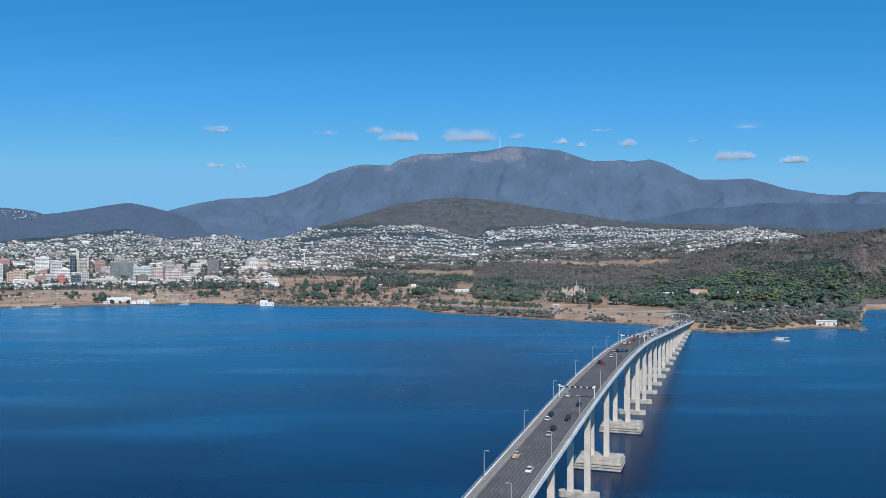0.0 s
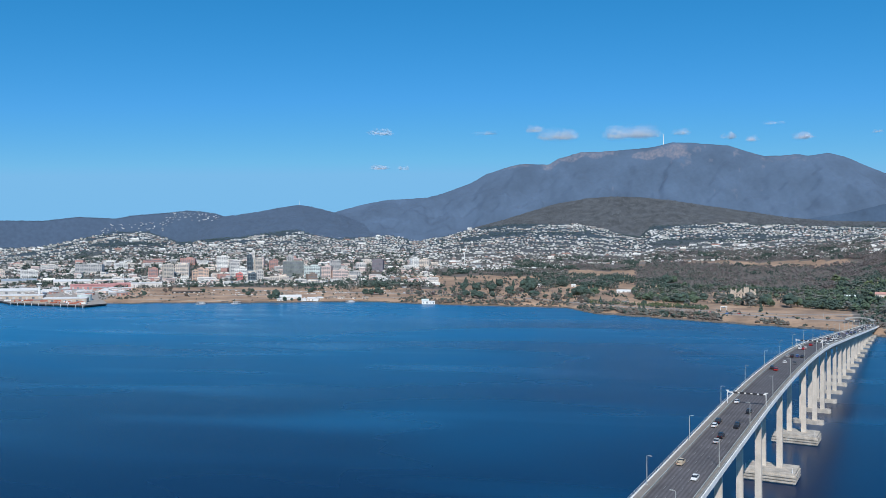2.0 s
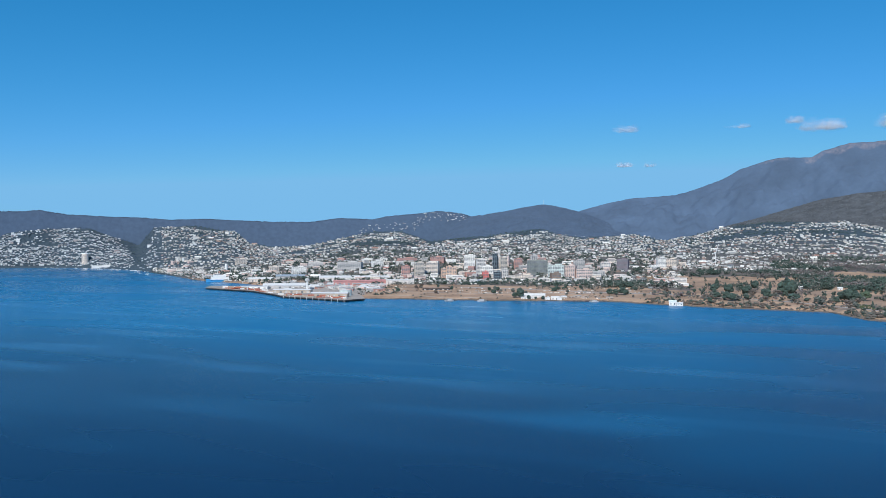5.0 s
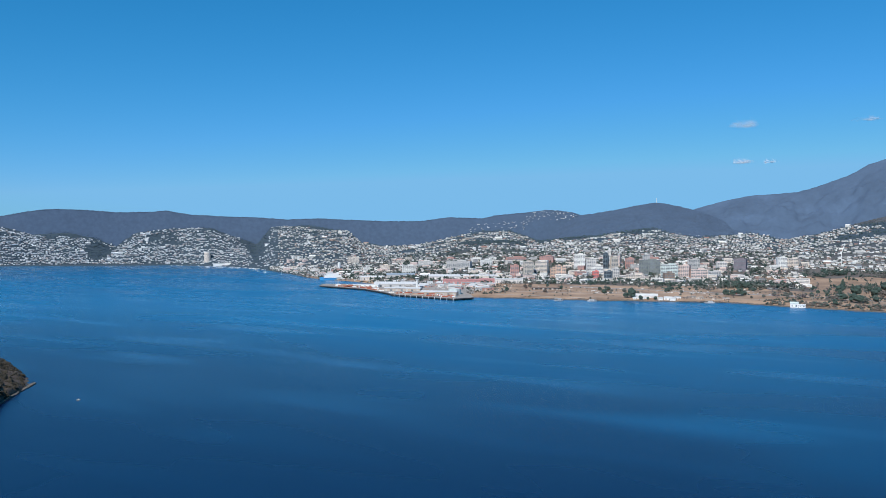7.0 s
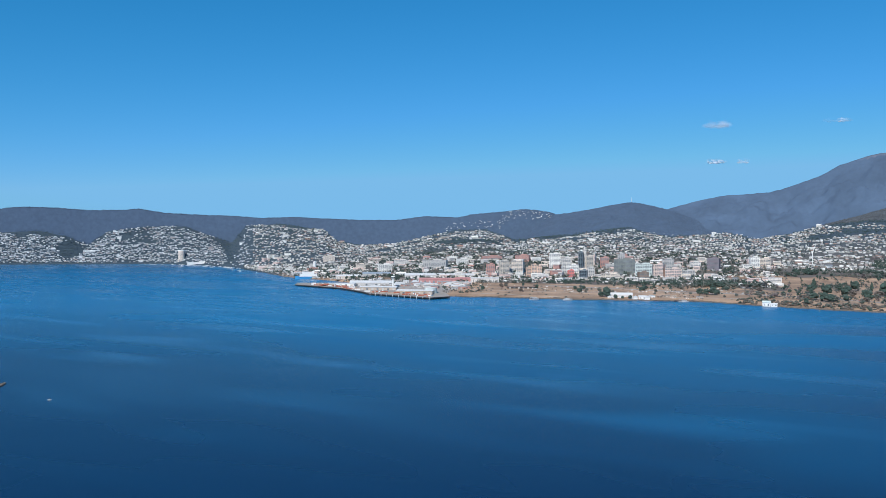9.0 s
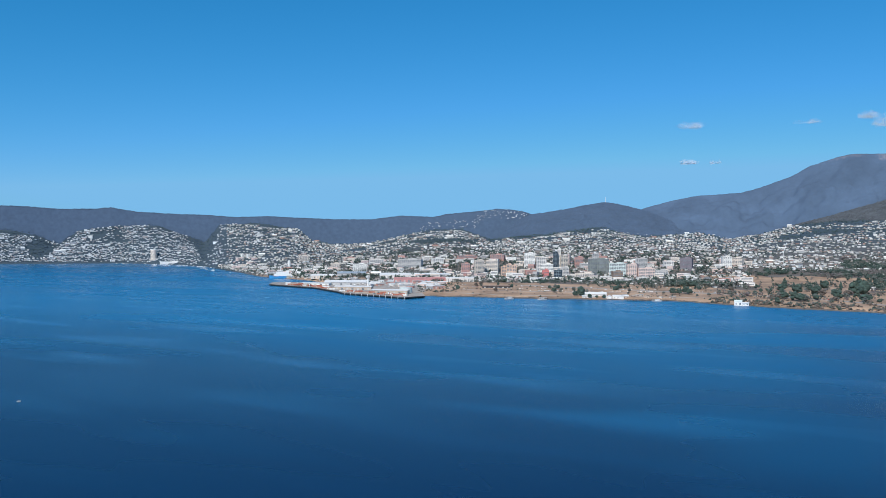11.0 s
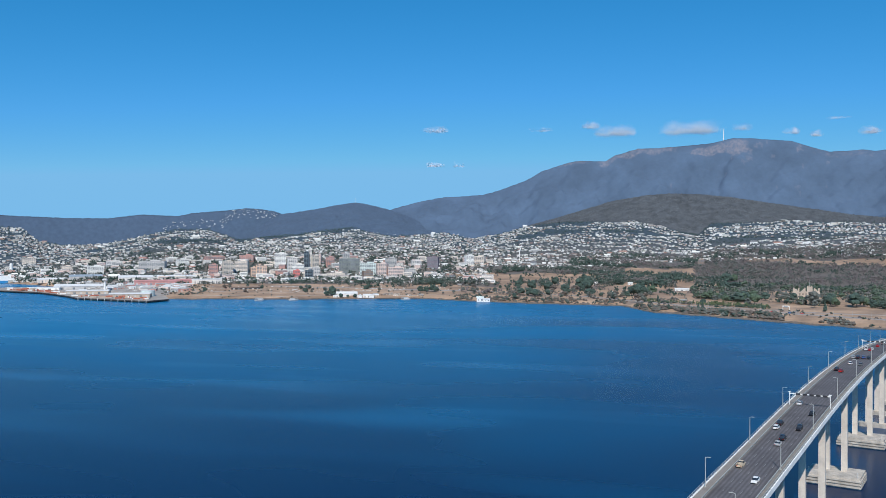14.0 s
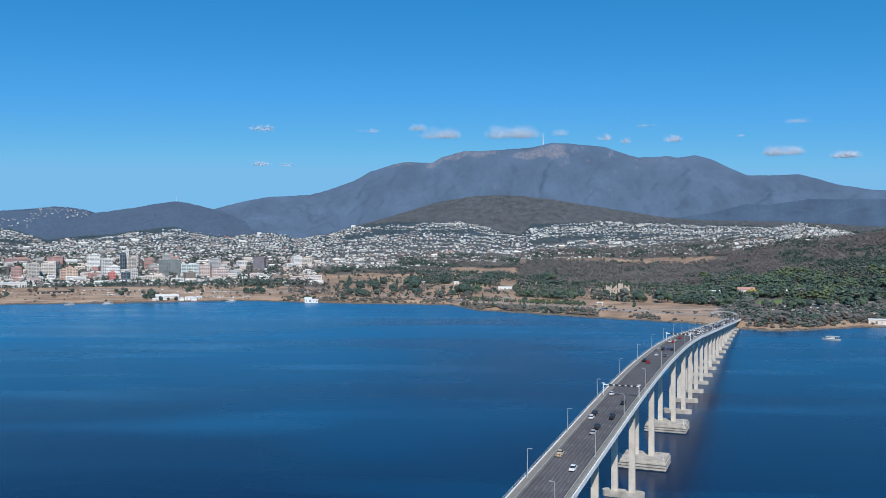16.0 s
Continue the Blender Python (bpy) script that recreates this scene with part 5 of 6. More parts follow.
for (a0, r0), (a1, r1) in zip(edge[:5], edge[1:6]):
    p, q = Vector(at(a0, r0)), Vector(at(a1, r1))
    n = max(1, int((q - p).length / 5))
    for i in range(n):
        w = p.lerp(q, (i + 0.5) / n)
        ob = new("pile", pm)
        ob.parent = wharf
        ob.location = (w.x * 1.001, w.y * 1.001, 0)
    m = (p + q) / 2
    # tall dark beam that also stands in for the shade under the apron
    part("fender_beam", boxes((m.x * 0.9995, m.y * 0.9995, 1.6, (q - p).length, 0.5, 2.0, math.degrees(math.atan2(q.y - p.y, q.x - p.x)))), TIMBER, wharf)
white_pile = tube([(0, 0, -2), (0, 0, 4.6)], 0.5, 8)
wm = bpy.data.meshes.new("fender")
white_pile.to_mesh(wm)
wm.materials.append(WHITE)
p, q = Vector(at(37.8, 1766)), Vector(at(33.8, 1622))
for i in range(11):
    ob = new("fender", wm)
    ob.parent = wharf
    w = p.lerp(q, i / 10)
    ob.location = (w.x * 0.999, w.y * 0.999, 0)


def shed(name, label, a, r, w, d, h, wall, roof, turn=0.0, z=4.0, rise=3.0, doors=4):
    """A gabled shed with its ridge along its length, with doors on the long side."""
    x, y = (float(v) for v in at(a, r))
    ob = empty(name, x, y, z, a + turn)
    part("wall", boxes((0, 0, -1.5, w, d, h + 1.5)), wall, ob)
    bm = bmesh.new()
    vs = [bm.verts.new(c) for c in ((-w / 2 - 0.5, -d / 2 - 0.7, h), (w / 2 + 0.5, -d / 2 - 0.7, h), (w / 2 + 0.5, d / 2 + 0.7, h), (-w / 2 - 0.5, d / 2 + 0.7, h), (-w / 2 - 0.5, 0, h + rise), (w / 2 + 0.5, 0, h + rise))]
    for f in ((0, 1, 5, 4), (2, 3, 4, 5), (1, 2, 5), (3, 0, 4), (3, 2, 1, 0)):
        bm.faces.new([vs[k] for k in f])
    part("roof", bm, roof, ob)
    for i in range(doors):
        part("door", boxes((-w / 2 + w * (i + 0.5) / doors, -d / 2, 0, w / doors * 0.4, 0.25, h * 0.66)), PANES if i % 2 else FACADES["grey"], ob)
    return tagged(ob, label, "shed", "waterfront sheds")


shed("shed", "huge white-roofed shed on the wharf", 37.65, 2110, 108, 40, 7, FACADES["grey"], SHEETROOF, -6, 4, 5, 9)
shed("shed", "long white-roofed warehouse behind the wharf", 34.1, 2240, 106, 40, 8, FACADES["pale"], SHEETROOF, 0, float(land(34.1, 2240)), 5, 12)
shed("shed", "long white-roofed warehouse behind the wharf", 31.7, 2230, 72, 30, 5, FACADES["grey"], SHEETROOF, 0, float(land(31.7, 2230)), 3, 9)
shed("shed", "cream brick waterfront shed with a pale roof", 39.25, 2440, 70, 24, 8, FACADES["cream"], SHEETROOF, 0, max(2.0, float(land(39.25, 2440))), 4, 9)
shed("shed", "long blue-grey roofed shed", 37.35, 2400, 80, 26, 7, FACADES["grey"], BLUEROOF, 0, float(land(37.35, 2400)), 5, 9)
shed("shed", "brick-red shed behind the wharf", 31.4, 2070, 46, 18, 9, FACADES["pinkbrick"], FACADES["pinkbrick"], 0, float(land(31.55, 2070)), 3, 4)
shed("shed", "tan walled wharf shed with a pale roof", 37.2, 1900, 84, 24, 6, FACADES["stone"], SHEETROOF, -14, 4, 2.5, 7)
shed("shed", "brown brick wharf shed beside a tank", 34.75, 1735, 76, 24, 7, FACADES["stone"], SHEETROOF, -12, 4, 2.5, 7)
shed("shed", "low white shed on the finger wharf", 39.7, 2100, 70, 14, 5, WHITE, SHEETROOF, -20, 4, 1.5, 5)
shed("shed", "long brick-red shed behind the wharf", 33.2, 2030, 92, 20, 11, FACADES["pinkbrick"], FACADES["pinkbrick"], 0, float(land(33.4, 2030)), 3, 9)
shed("shed", "long pale arcaded shed at the edge of the rail yard", 30.05, 2060, 68, 18, 10, FACADES["pale"], SHEETROOF, 0, float(land(30.05, 2060)), 2, 14)
shed("shed", "long open shed with a rusty brown roof in dry grass", 27.6, 1880, 60, 14, 4, TIMBER, FACADES["brown"], 4, float(land(27.6, 1880)), 2, 6)
tank = empty("storage_tank", *(float(c) for c in at(33.7, 1775)), 4.0)
part("shell", tube([(0, 0, 0), (0, 0, 11)], 13.0, 28), FACADES["teal"], tank)
part("tank_roof", tube([(0, 0, 11.0), (0, 0, 12.2)], [13.2, 3.0], 28), SHEETROOF, tank)
tagged(tank, "pale green round storage tank on the wharf", "tank")
ptower = empty("signal_tower", *(float(c) for c in at(36.25, 1975)), 4.0)
part("shaft", tube([(0, 0, 0), (0, 0, 27)], 2.2, 14), WHITE, ptower)
part("cabin", tube([(0, 0, 22), (0, 0, 23.5), (0, 0, 26.5), (0, 0, 28)], [3.0, 5.5, 5.5, 3.5], 14), WHITE, ptower)
part("cabin_window", tube([(0, 0, 24.2), (0, 0, 25.8)], 5.6, 14), GLASS, ptower)
part("aerial", tube([(0, 0, 28), (0, 0, 36)], 0.25, 6), STEEL, ptower)
tagged(ptower, "white round signal tower with a glazed cabin", "tower")
yr = np.arange(1735, 2260, 15.0)
u = np.linspace(0, 1, 36)[:, None]
a0 = 32.9 - (yr - 1735) / 525 * 2.3 + 0.25 * np.sin(yr / 37) + 0.15 * np.sin(yr / 13)
ya = a0[None, :] + (38.4 - a0)[None, :] * u
yx, yy = at(ya, yr[None, :])
ii = np.arange(ya.size).reshape(ya.shape)
yard = raw("pavement", np.stack([yx, yy, land(ya, yr[None, :] + 0 * ya) + 0.35], -1).reshape(-1, 3), np.stack([ii[:-1, :-1], ii[:-1, 1:], ii[1:, 1:], ii[1:, :-1]], -1).reshape(-1, 4), [APRON])
tagged(yard, "worn concrete yard behind the wharf sheds", "pavement", kind="structure")
for i in range(58):
    a = rng.uniform(31.2, 37.8)
    r = float(np.interp(a, [31, 33, 37.6], [1800, 1860, 2060])) + rng.uniform(0, 190)
    wall, roof, word = ((FACADES["pink"], SHEETROOF, "pink"), (WHITE, SHEETROOF, "white"), (FACADES["grey"], ROOFGREY, "grey"), (FACADES["red_brick"], ROOFGREY, "red brick"), (FACADES["cream"], SHEETROOF, "cream"))[i % 5]
    shed("shed", "small %s shed in the wharf yard" % word, a, r, rng.uniform(9, 26), rng.uniform(8, 13), rng.uniform(3, 5), wall, roof, rng.uniform(-25, 25), float(land(a, r)) + 0.3, 1.6, 2)
cont = None
for i in range(120):
    a = rng.uniform(38.6, 41.6) if i < 84 else rng.uniform(33.2, 38.0)
    r = float(np.interp(a, [33.7, 37.9, 38.3, 39.8, 42.8], [1626, 1772, 1834, 1999, 2172])) + rng.uniform(15, 70)
    x, y = (float(v) for v in at(a, r))
    if cont is None:
        cont = []
        for m, wd in ((RUST, "rust-red"), (WHITE, "white"), (FACADES["stone"], "tan")):
            ob = empty("shipping_container", x, y, 4.0)
            bm = boxes((0, 0, 0, 12.2, 2.44, 2.6))
            for k in range(20):
                box(bm, -5.8 + 0.61 * k, 0, 0.15, 0.3, 2.52, 2.3)
            part("shell", bm, m, ob)
            part("door", boxes((6.12, 0, 0.1, 0.08, 2.3, 2.4)), m, ob)
            cont.append(tagged(ob, "%s steel shipping container on the wharf" % wd, "container", "wharf containers"))
        continue
    copy_thing(cont[(0, 0, 2, 1)[i % 4]], pose(x, y, 4.0 + (2.6 if i % 5 == 0 else 0), 0, 0, a + rng.choice((0, 8, 90))))


# ---- ships and boats ----
def hull(L, W, z0, z1, rise=0.0):
    """A hull pointing to +x."""
    bm = bmesh.new()
    rings = []
    for q in (0, 0.06, 0.3, 0.6, 0.82, 0.94, 1.0):
        w = W / 2 * (1 - max(0, (q - 0.55) / 0.46) ** 2) * (0.85 + 0.15 * min(1, q * 8))
        x = L * (q - 0.5)
        t = z1 + rise * max(0, q - 0.5) * 2
        rings.append([bm.verts.new(c) for c in ((x * 0.96, -w * 0.75, z0), (x * 0.96, w * 0.75, z0), (x, w, t), (x, -w, t))])
    for p, q in zip(rings, rings[1:]):
        for i in range(4):
            bm.faces.new((p[i], p[(i + 1) % 4], q[(i + 1) % 4], q[i]))
    bm.faces.new(rings[0][::-1])
    bm.faces.new(rings[-1])
    bmesh.ops.recalc_face_normals(bm, faces=bm.faces)
    return bm


SHIPBLUE = material("blue hull paint", (0.05, 0.3, 0.6), 0.4, 0.08, 0.2)
x, y = (float(v) for v in at(41.95, 2620))
ship = empty("ship", x, y, 0, 180 + 42.5)
part("hull", hull(78, 15, -2, 6.5, 2.5), SHIPBLUE, ship, "bright blue hull")
part("deck_house", boxes((-2, 0, 6.4, 52, 14, 7.5), (2, 0, 13.9, 32, 13, 6.0)), WHITE, ship)
part("bridge_deck", boxes((6, 0, 19.9, 16, 14, 4.0)), WHITE, ship)
part("window_strip", boxes((6, 0, 21.2, 16.2, 14.2, 1.2)), GLASS, ship)
part("funnel", boxes((-16, 0, 13.9, 8, 6, 10, 0, 0.8)), WHITE, ship)
part("mast", tube([(5, 0, 23.5), (5, 0, 37)], 0.7, 6), WHITE, ship)
part("crane_boom", tube([(-24, 0, 6), (-26, 0, 16), (-36, 0, 22)], 0.7, 6), WHITE, ship)
part("crane_boom", tube([(20, 0, 8), (20, 0, 15), (29, 0, 20)], 0.6, 6), WHITE, ship)
part("gunwale", boxes((-6, 0, 6.5, 62, 13.5, 2.0)), WHITE, ship)
tagged(ship, "blue and white supply ship moored at the quay", "ship")


def small_boat(sail=False):
    ob = empty("sailing_boat" if sail else "motor_boat", 0, 0, 0)
    part("hull", hull(10, 3.2, -0.4, 1.1, 0.5), WHITE, ob)
    part("cabin", boxes((-0.8, 0, 1.0, 4.0, 2.2, 1.1, 0, 0.85)), WHITE, ob)
    part("cabin_window", boxes((-0.8, 0, 1.4, 3.6, 2.24, 0.4)), GLASS, ob)
    part("mast", tube([(0.4, 0, 1), (0.4, 0, 13 if sail else 4)], 0.14, 6), STEEL, ob)
    if sail:
        bm = bmesh.new()
        vs = [bm.verts.new(c) for c in ((0.3, -0.06, 2), (-4.2, -0.3, 2.1), (0.35, -0.06, 12.6), (0.3, 0.06, 2), (-4.2, -0.2, 2.1), (0.35, 0.06, 12.6))]
        for f in ((0, 1, 2), (5, 4, 3), (0, 3, 4, 1), (1, 4, 5, 2), (2, 5, 3, 0)):
            bm.faces.new([vs[k] for k in f])
        part("sail", bm, WHITE, ob)
    return tagged(ob, "white sailing boat with raised sail on the river" if sail else "small white moored boat with a bare mast", "boat", "moored boats")


yacht = small_boat(True)
yacht.matrix_world = pose(*(float(c) for c in at(45.3, 3130)), 0, 0, 0, 130) @ Matrix.Diagonal((1.5, 1.5, 1.5, 1))
moored = small_boat()
moored.matrix_world = pose(*(float(c) for c in at(49.7, 4250)), 0, 0, 0, 60) @ Matrix.Diagonal((1.4, 1.4, 1.4, 1))
for i in range(60):
    a = rng.uniform(46.2, 50.2) if i < 48 else rng.uniform(50, 53)
    r = float(curve(SHORE, a)) - rng.uniform(25, 420 if i < 36 else 120)
    m = copy_thing(moored, pose(*(float(c) for c in at(a, r)), 0, 0, 0, rng.uniform(0, 360)))
    m.scale = (1.4, 1.4, 1.4)
for a, r in ((7.6, 1440), (8.9, 1500), (21.3, 1640), (57.8, 625)):
    m = copy_thing(moored, pose(*(float(c) for c in at(a, r)), 0, 0, 0, rng.uniform(0, 360)))
    m.scale = (0.25, 0.25, 0.25)

barge = empty("work_boat", *(float(c) for c in at(-21.75, 1028)), 0, 175 - 21)
part("hull", hull(19, 6.5, -0.8, 1.6, 0.8), FACADES["grey"], barge)
part("cabin", boxes((1, 0, 1.5, 9, 4.6, 2.4)), WHITE, barge)
part("window_strip", boxes((1, 0, 2.4, 9.1, 4.7, 0.8)), GLASS, barge)
part("canopy", boxes((-2, 0, 4.2, 13, 5.2, 0.3)), FACADES["grey"], barge)
for px in (-7.5, -5, 4):
    part("canopy_post", boxes((px, 2.3, 1.5, 0.2, 0.2, 2.8), (px, -2.3, 1.5, 0.2, 0.2, 2.8)), STEEL, barge)
tagged(barge, "grey and white covered ferry boat on the water", "boat")

for a, r, turn in ((17.0, 1640, 10), (26.7, 1640, 20), (24.5, 1636, 200)):
    m = copy_thing(barge, pose(*(float(c) for c in at(a, r)), 0, 0, 0, a + turn))
    m["label"] = "grey and white covered work boat at a jetty"
# ---- waterfront buildings ----
shed("boat_shed", "white boat shed with a pale green roof over the water", 11.95, 1575, 13, 9, 5.5, WHITE, FACADES["teal"], 0, 1.8, 3.0, 2)
shed("boat_shed", "low white boathouse wing beside the water", 11.5, 1573, 11, 8, 3.4, WHITE, SHEETROOF, 0, 1.8, 1.6, 2)
shed("slipway_shed", "large white slipway shed on the shore", 21.0, 1705, 44, 18, 6.0, FACADES["pale"], SHEETROOF, 4, 2.5, 4, 6)
shed("slipway_shed", "low white slipway shed by the water", 21.35, 1684, 30, 9, 3.2, FACADES["white"], SHEETROOF, 4, 2.0, 1.5, 6)
for a, r, w in ((20.35, 1680, 9), (20.05, 1676, 8), (19.3, 1676, 10)):
    shed("boat_shed", "small white gabled boathouse facing the river", a, r, 12, w, 3.6, WHITE, SHEETROOF, 90, 1.9, 3.0, 2)
shed("boat_shed", "small white waterfront shed", 19.6, 1682, 15, 9, 5, WHITE, SHEETROOF, 0, 1.8, 2, 2)
shed("boat_shed", "small cream waterfront shed", 19.0, 1690, 11, 8, 4, FACADES["cream"], SHEETROOF, 10, 2.2, 2, 2)
for a, r, w in ((18.3, 1640, 34), (16.9, 1650, 40), (24.4, 1645, 16), (26.6, 1650, 14)):
    ob = empty("jetty", *(float(c) for c in at(a, r)), 0, a)
    part("jetty_deck", boxes((0, 0, 1.6, w, 5, 0.5)), TIMBER, ob)
    for i in range(int(w / 5) + 1):
        for j in (-2, 2):
            part("jetty_pile", tube([(-w / 2 + 0.4 + i * 5 * (w - 0.8) / (5 * int(w / 5)), j, -4), (-w / 2 + 0.4 + i * 5 * (w - 0.8) / (5 * int(w / 5)), j, 1.6)], 0.22, 6), TIMBER, ob)
    tagged(ob, "low weathered timber jetty at the shore", "jetty", "jetties")
for i in range(14):
    a = rng.uniform(15.7, 19.4)
    r = float(curve(SHORE, a)) + rng.uniform(18, 55)
    shed("boat_shed", "small tan shed among boats on the rocky shore", a, r, rng.uniform(5, 11), rng.uniform(4, 7), rng.uniform(2, 3.2), FACADES[("stone", "brown", "cream")[i % 3]], FACADES["stone"] if i % 3 else ROOFGREY, rng.uniform(-30, 30), float(land(a, r)), 1.0, 2)
shed("point_shed", "cream flat-roofed boat shed on a stone point", -24.35, 1232, 25, 10, 5.6, FACADES["cream"], SHEETROOF, 6, 3.0, 1.2, 4)
shed("glasshouse", "long pale green-roofed garden building among trees", -14.9, 1690, 26, 12, 5, WHITE, FACADES["teal"], 0, float(land(-14.9, 1690)), 3, 6)
shed("house", "red-roofed garden house among trees", -16.8, 1700, 30, 12, 7, FACADES["cream"], FACADES["red_brick"], 0, float(land(-16.8, 1700)) + 4, 4, 5)
shed("pavilion", "white garden pavilion among trees", -19.6, 1650, 24, 10, 6, WHITE, SHEETROOF, 0, float(land(-19.6, 1650)) + 4, 3, 4)
for a, r, w in ((4.3, 1980, 14), (4.2, 1995, 9), (2.0, 1960, 10), (-1.3, 1800, 28), (3.1, 1690, 9)):
    shed("house", "low white house among dark park trees", a, r, w, 9, 4, WHITE, SHEETROOF, rng.uniform(-20, 20), float(land(a, r)), 2.5, 3)

# sandstone mansion
STONE = FACADES["stone"]
x, y = (float(v) for v in at(-8.75, 1640))
z = float(land(-8.75, 1640))
man = empty("mansion", x, y, z, -8.75)
part("wall", boxes((0, 0, -2, 46, 16, 13)), STONE, man)
part("wing", boxes((-17, -7, -2, 10, 10, 14), (16, -5, -2, 12, 10, 13)), STONE, man)
part("tower", boxes((6, 0, -2, 9, 8, 23)), STONE, man)
for i in range(8):
    part("battlement", boxes((6 + 3.6 * math.cos(i * math.pi / 4), 3.6 * math.sin(i * math.pi / 4), 21, 1.2, 1.2, 1.8)), STONE, man)
for px in (-20, -12, -2, 14, 21):
    part("chimney", boxes((px, 2, 10, 2.2, 2.0, 9)), STONE, man)
for px in (-17, -4, 16):
    bm = bmesh.new()
    vs = [bm.verts.new(c) for c in ((px - 6, -9, 11), (px + 6, -9, 11), (px, -9, 17), (px - 6, 7, 11), (px + 6, 7, 11), (px, 7, 17))]
    for f in ((0, 1, 2), (5, 4, 3), (0, 2, 5, 3), (1, 4, 5, 2), (0, 3, 4, 1)):
        bm.faces.new([vs[k] for k in f])
    part("gable", bm, STONE, man)
for i in range(9):
    for lv in (2, 7):
        part("window", boxes((-20 + 5 * i, -8.05, lv, 1.5, 0.3, 2.6)), GLASS, man)
part("flagpole", tube([(6, 0, 21), (6, 0, 33)], 0.15, 6), WHITE, man)
tagged(man, "sandstone mansion with a battlemented tower behind trees", "mansion")

# hotel tower by the bay and a white silo
cas = empty("hotel_tower", *(float(c) for c in at(50.05, 4560)), 3.0, 50)
part("shaft", tube([(0, 0, -3), (0, 0, 66)], 16.5, 16), FACADES["cream"], cas)
for i in range(16):
    part("window_ring", tube([(0, 0, 3 + 3.7 * i), (0, 0, 3.7 + 3.7 * i)], 16.6, 16), PANES, cas)
part("crown", tube([(0, 0, 66), (0, 0, 70)], [17.5, 16], 16), WHITE, cas)
part("podium", boxes((84, -140, -6, 112, 24, 17), (110, -138, 11, 50, 18, 4)), WHITE, cas)
tagged(cas, "tall round cream hotel tower on the bay shore", "hotel")
silo = empty("silo_tower", *(float(c) for c in at(41.5, 3000)), float(land(41.5, 3000)))
part("shaft", tube([(0, 0, -3), (0, 0, 21)], 5.0, 16), WHITE, silo)
part("cap", tube([(0, 0, 21), (0, 0, 24)], [4.0, 3.5], 16), WHITE, silo)
tagged(silo, "plain white silo tower above waterfront roofs", "tower")


def mast(name, a, r, z, h, label, w=1.6):
    ob = empty(name, *(float(c) for c in at(a, r)), z)
    part("shaft", tube([(0, 0, -10), (0, 0, h * 0.6), (0, 0, h)], [w, w * 0.8, w * 0.3], 8), WHITE, ob)
    part("collar", tube([(0, 0, h * 0.6), (0, 0, h * 0.62)], w * 1.2, 8), STEEL, ob)
    return tagged(ob, label, "mast")


mast("transmission_mast", -3.85, 4896, EYE + 4896 * 0.1175, 62, "white transmission mast on the mountain top", 2.6)
mast("radio_mast", 20.35, 4676, EYE + 4676 * 0.0505, 24, "thin radio mast on a forested hill", 1.0)
cr = empty("tower_crane", *(float(c) for c in at(9.3, 2560)), float(land(9.3, 2560)), 9)
part("tower", boxes((0, 0, -2, 1.6, 1.6, 38)), WHITE, cr)
part("jib", tube([(0, 0, 34), (9, 0, 64)], 0.8, 6), WHITE, cr)
part("counter_jib", tube([(0, 0, 35), (-9, 0, 37)], 0.8, 6), WHITE, cr)
part("counterweight", boxes((-8, 0, 33, 3, 1.6, 3)), FACADES["grey"], cr)
tagged(cr, "pale tower crane with a raised jib", "crane")

# ---- roads by the shore ----
SHOULDER = material("pale road seal", (0.3, 0.27, 0.25), 0.95, 0.15, 0.1)


def ribbon(name, pts, width, mat, lift, label):
    """A road laid over the ground through bearings and distances."""
    pts = np.array(pts)
    a = np.linspace(pts[0, 0], pts[-1, 0], 160)
    r = np.interp(a, pts[:, 0], pts[:, 1])
    r = np.convolve(np.pad(r, 6, "edge"), np.ones(13) / 13, "valid")
    vs, fs = [], []
    for i in range(len(a)):
        for s in (-0.5, 0.5):
            rr = r[i] + s * width
            x, y = at(a[i], rr)
            vs.append((float(x), float(y), float(land(a[i], r[i])) + lift))
        for s in (-0.5, 0.5):
            x, y = at(a[i], r[i] + s * (width + 3))
            vs.append((float(x), float(y), float(land(a[i], r[i])) - 3))
    for i in range(len(a) - 1):
        p, q = 4 * i, 4 * i + 4
        fs += [(p, q, q + 1, p + 1), (p + 2, q + 2, q, p), (p + 1, q + 1, q + 3, p + 3)]
    return tagged(raw(name, vs, fs, [mat]), label, "road", kind="structure")


ribbon("road", [(-15.5, 1262), (-13, 1275), (-8, 1330), (-4, 1385), (0, 1475), (4, 1620), (8, 1700), (13, 1780), (18, 1850), (26, 1950)], 17, SHOULDER, 0.6, "pale grey shore highway")
ribbon("road", [(-36, 1740), (-29, 1700), (-26, 1650), (-23, 1545), (-20, 1470), (-17, 1400), (-13, 1340), (-8, 1362), (-4, 1420), (0, 1520)], 9, SHOULDER, 0.5, "narrow shore road beside the railway")
for i in range(26):
    a = rng.uniform(-13, 20)
    r = float(np.interp(a, [-13, -8, -4, 0, 4, 8, 13, 18, 26], [1275, 1330, 1385, 1475, 1620, 1700, 1780, 1850, 1950])) + rng.choice((-5, 5))
    key = pick.choice(list(MADE))
    if key[0] == "bus":
        continue
    x, y = at(a, r)
    c = copy_thing(MADE[key], pose(float(x), float(y), float(land(a, r)) + 0.65, 0, 0, a + 90))
    c["label"] = c["label"].replace("the bridge roadway", "the shore highway")
    c["group"] = "traffic on the shore highway"

LAWN = material("watered lawn", (0.13, 0.19, 0.06), 0.95, 0.2, 0.1)
ribbon("lawn", [(-19.0, 1545), (-18.4, 1535), (-17.5, 1520)], 70, LAWN, 0.5, "green watered lawn below garden trees")
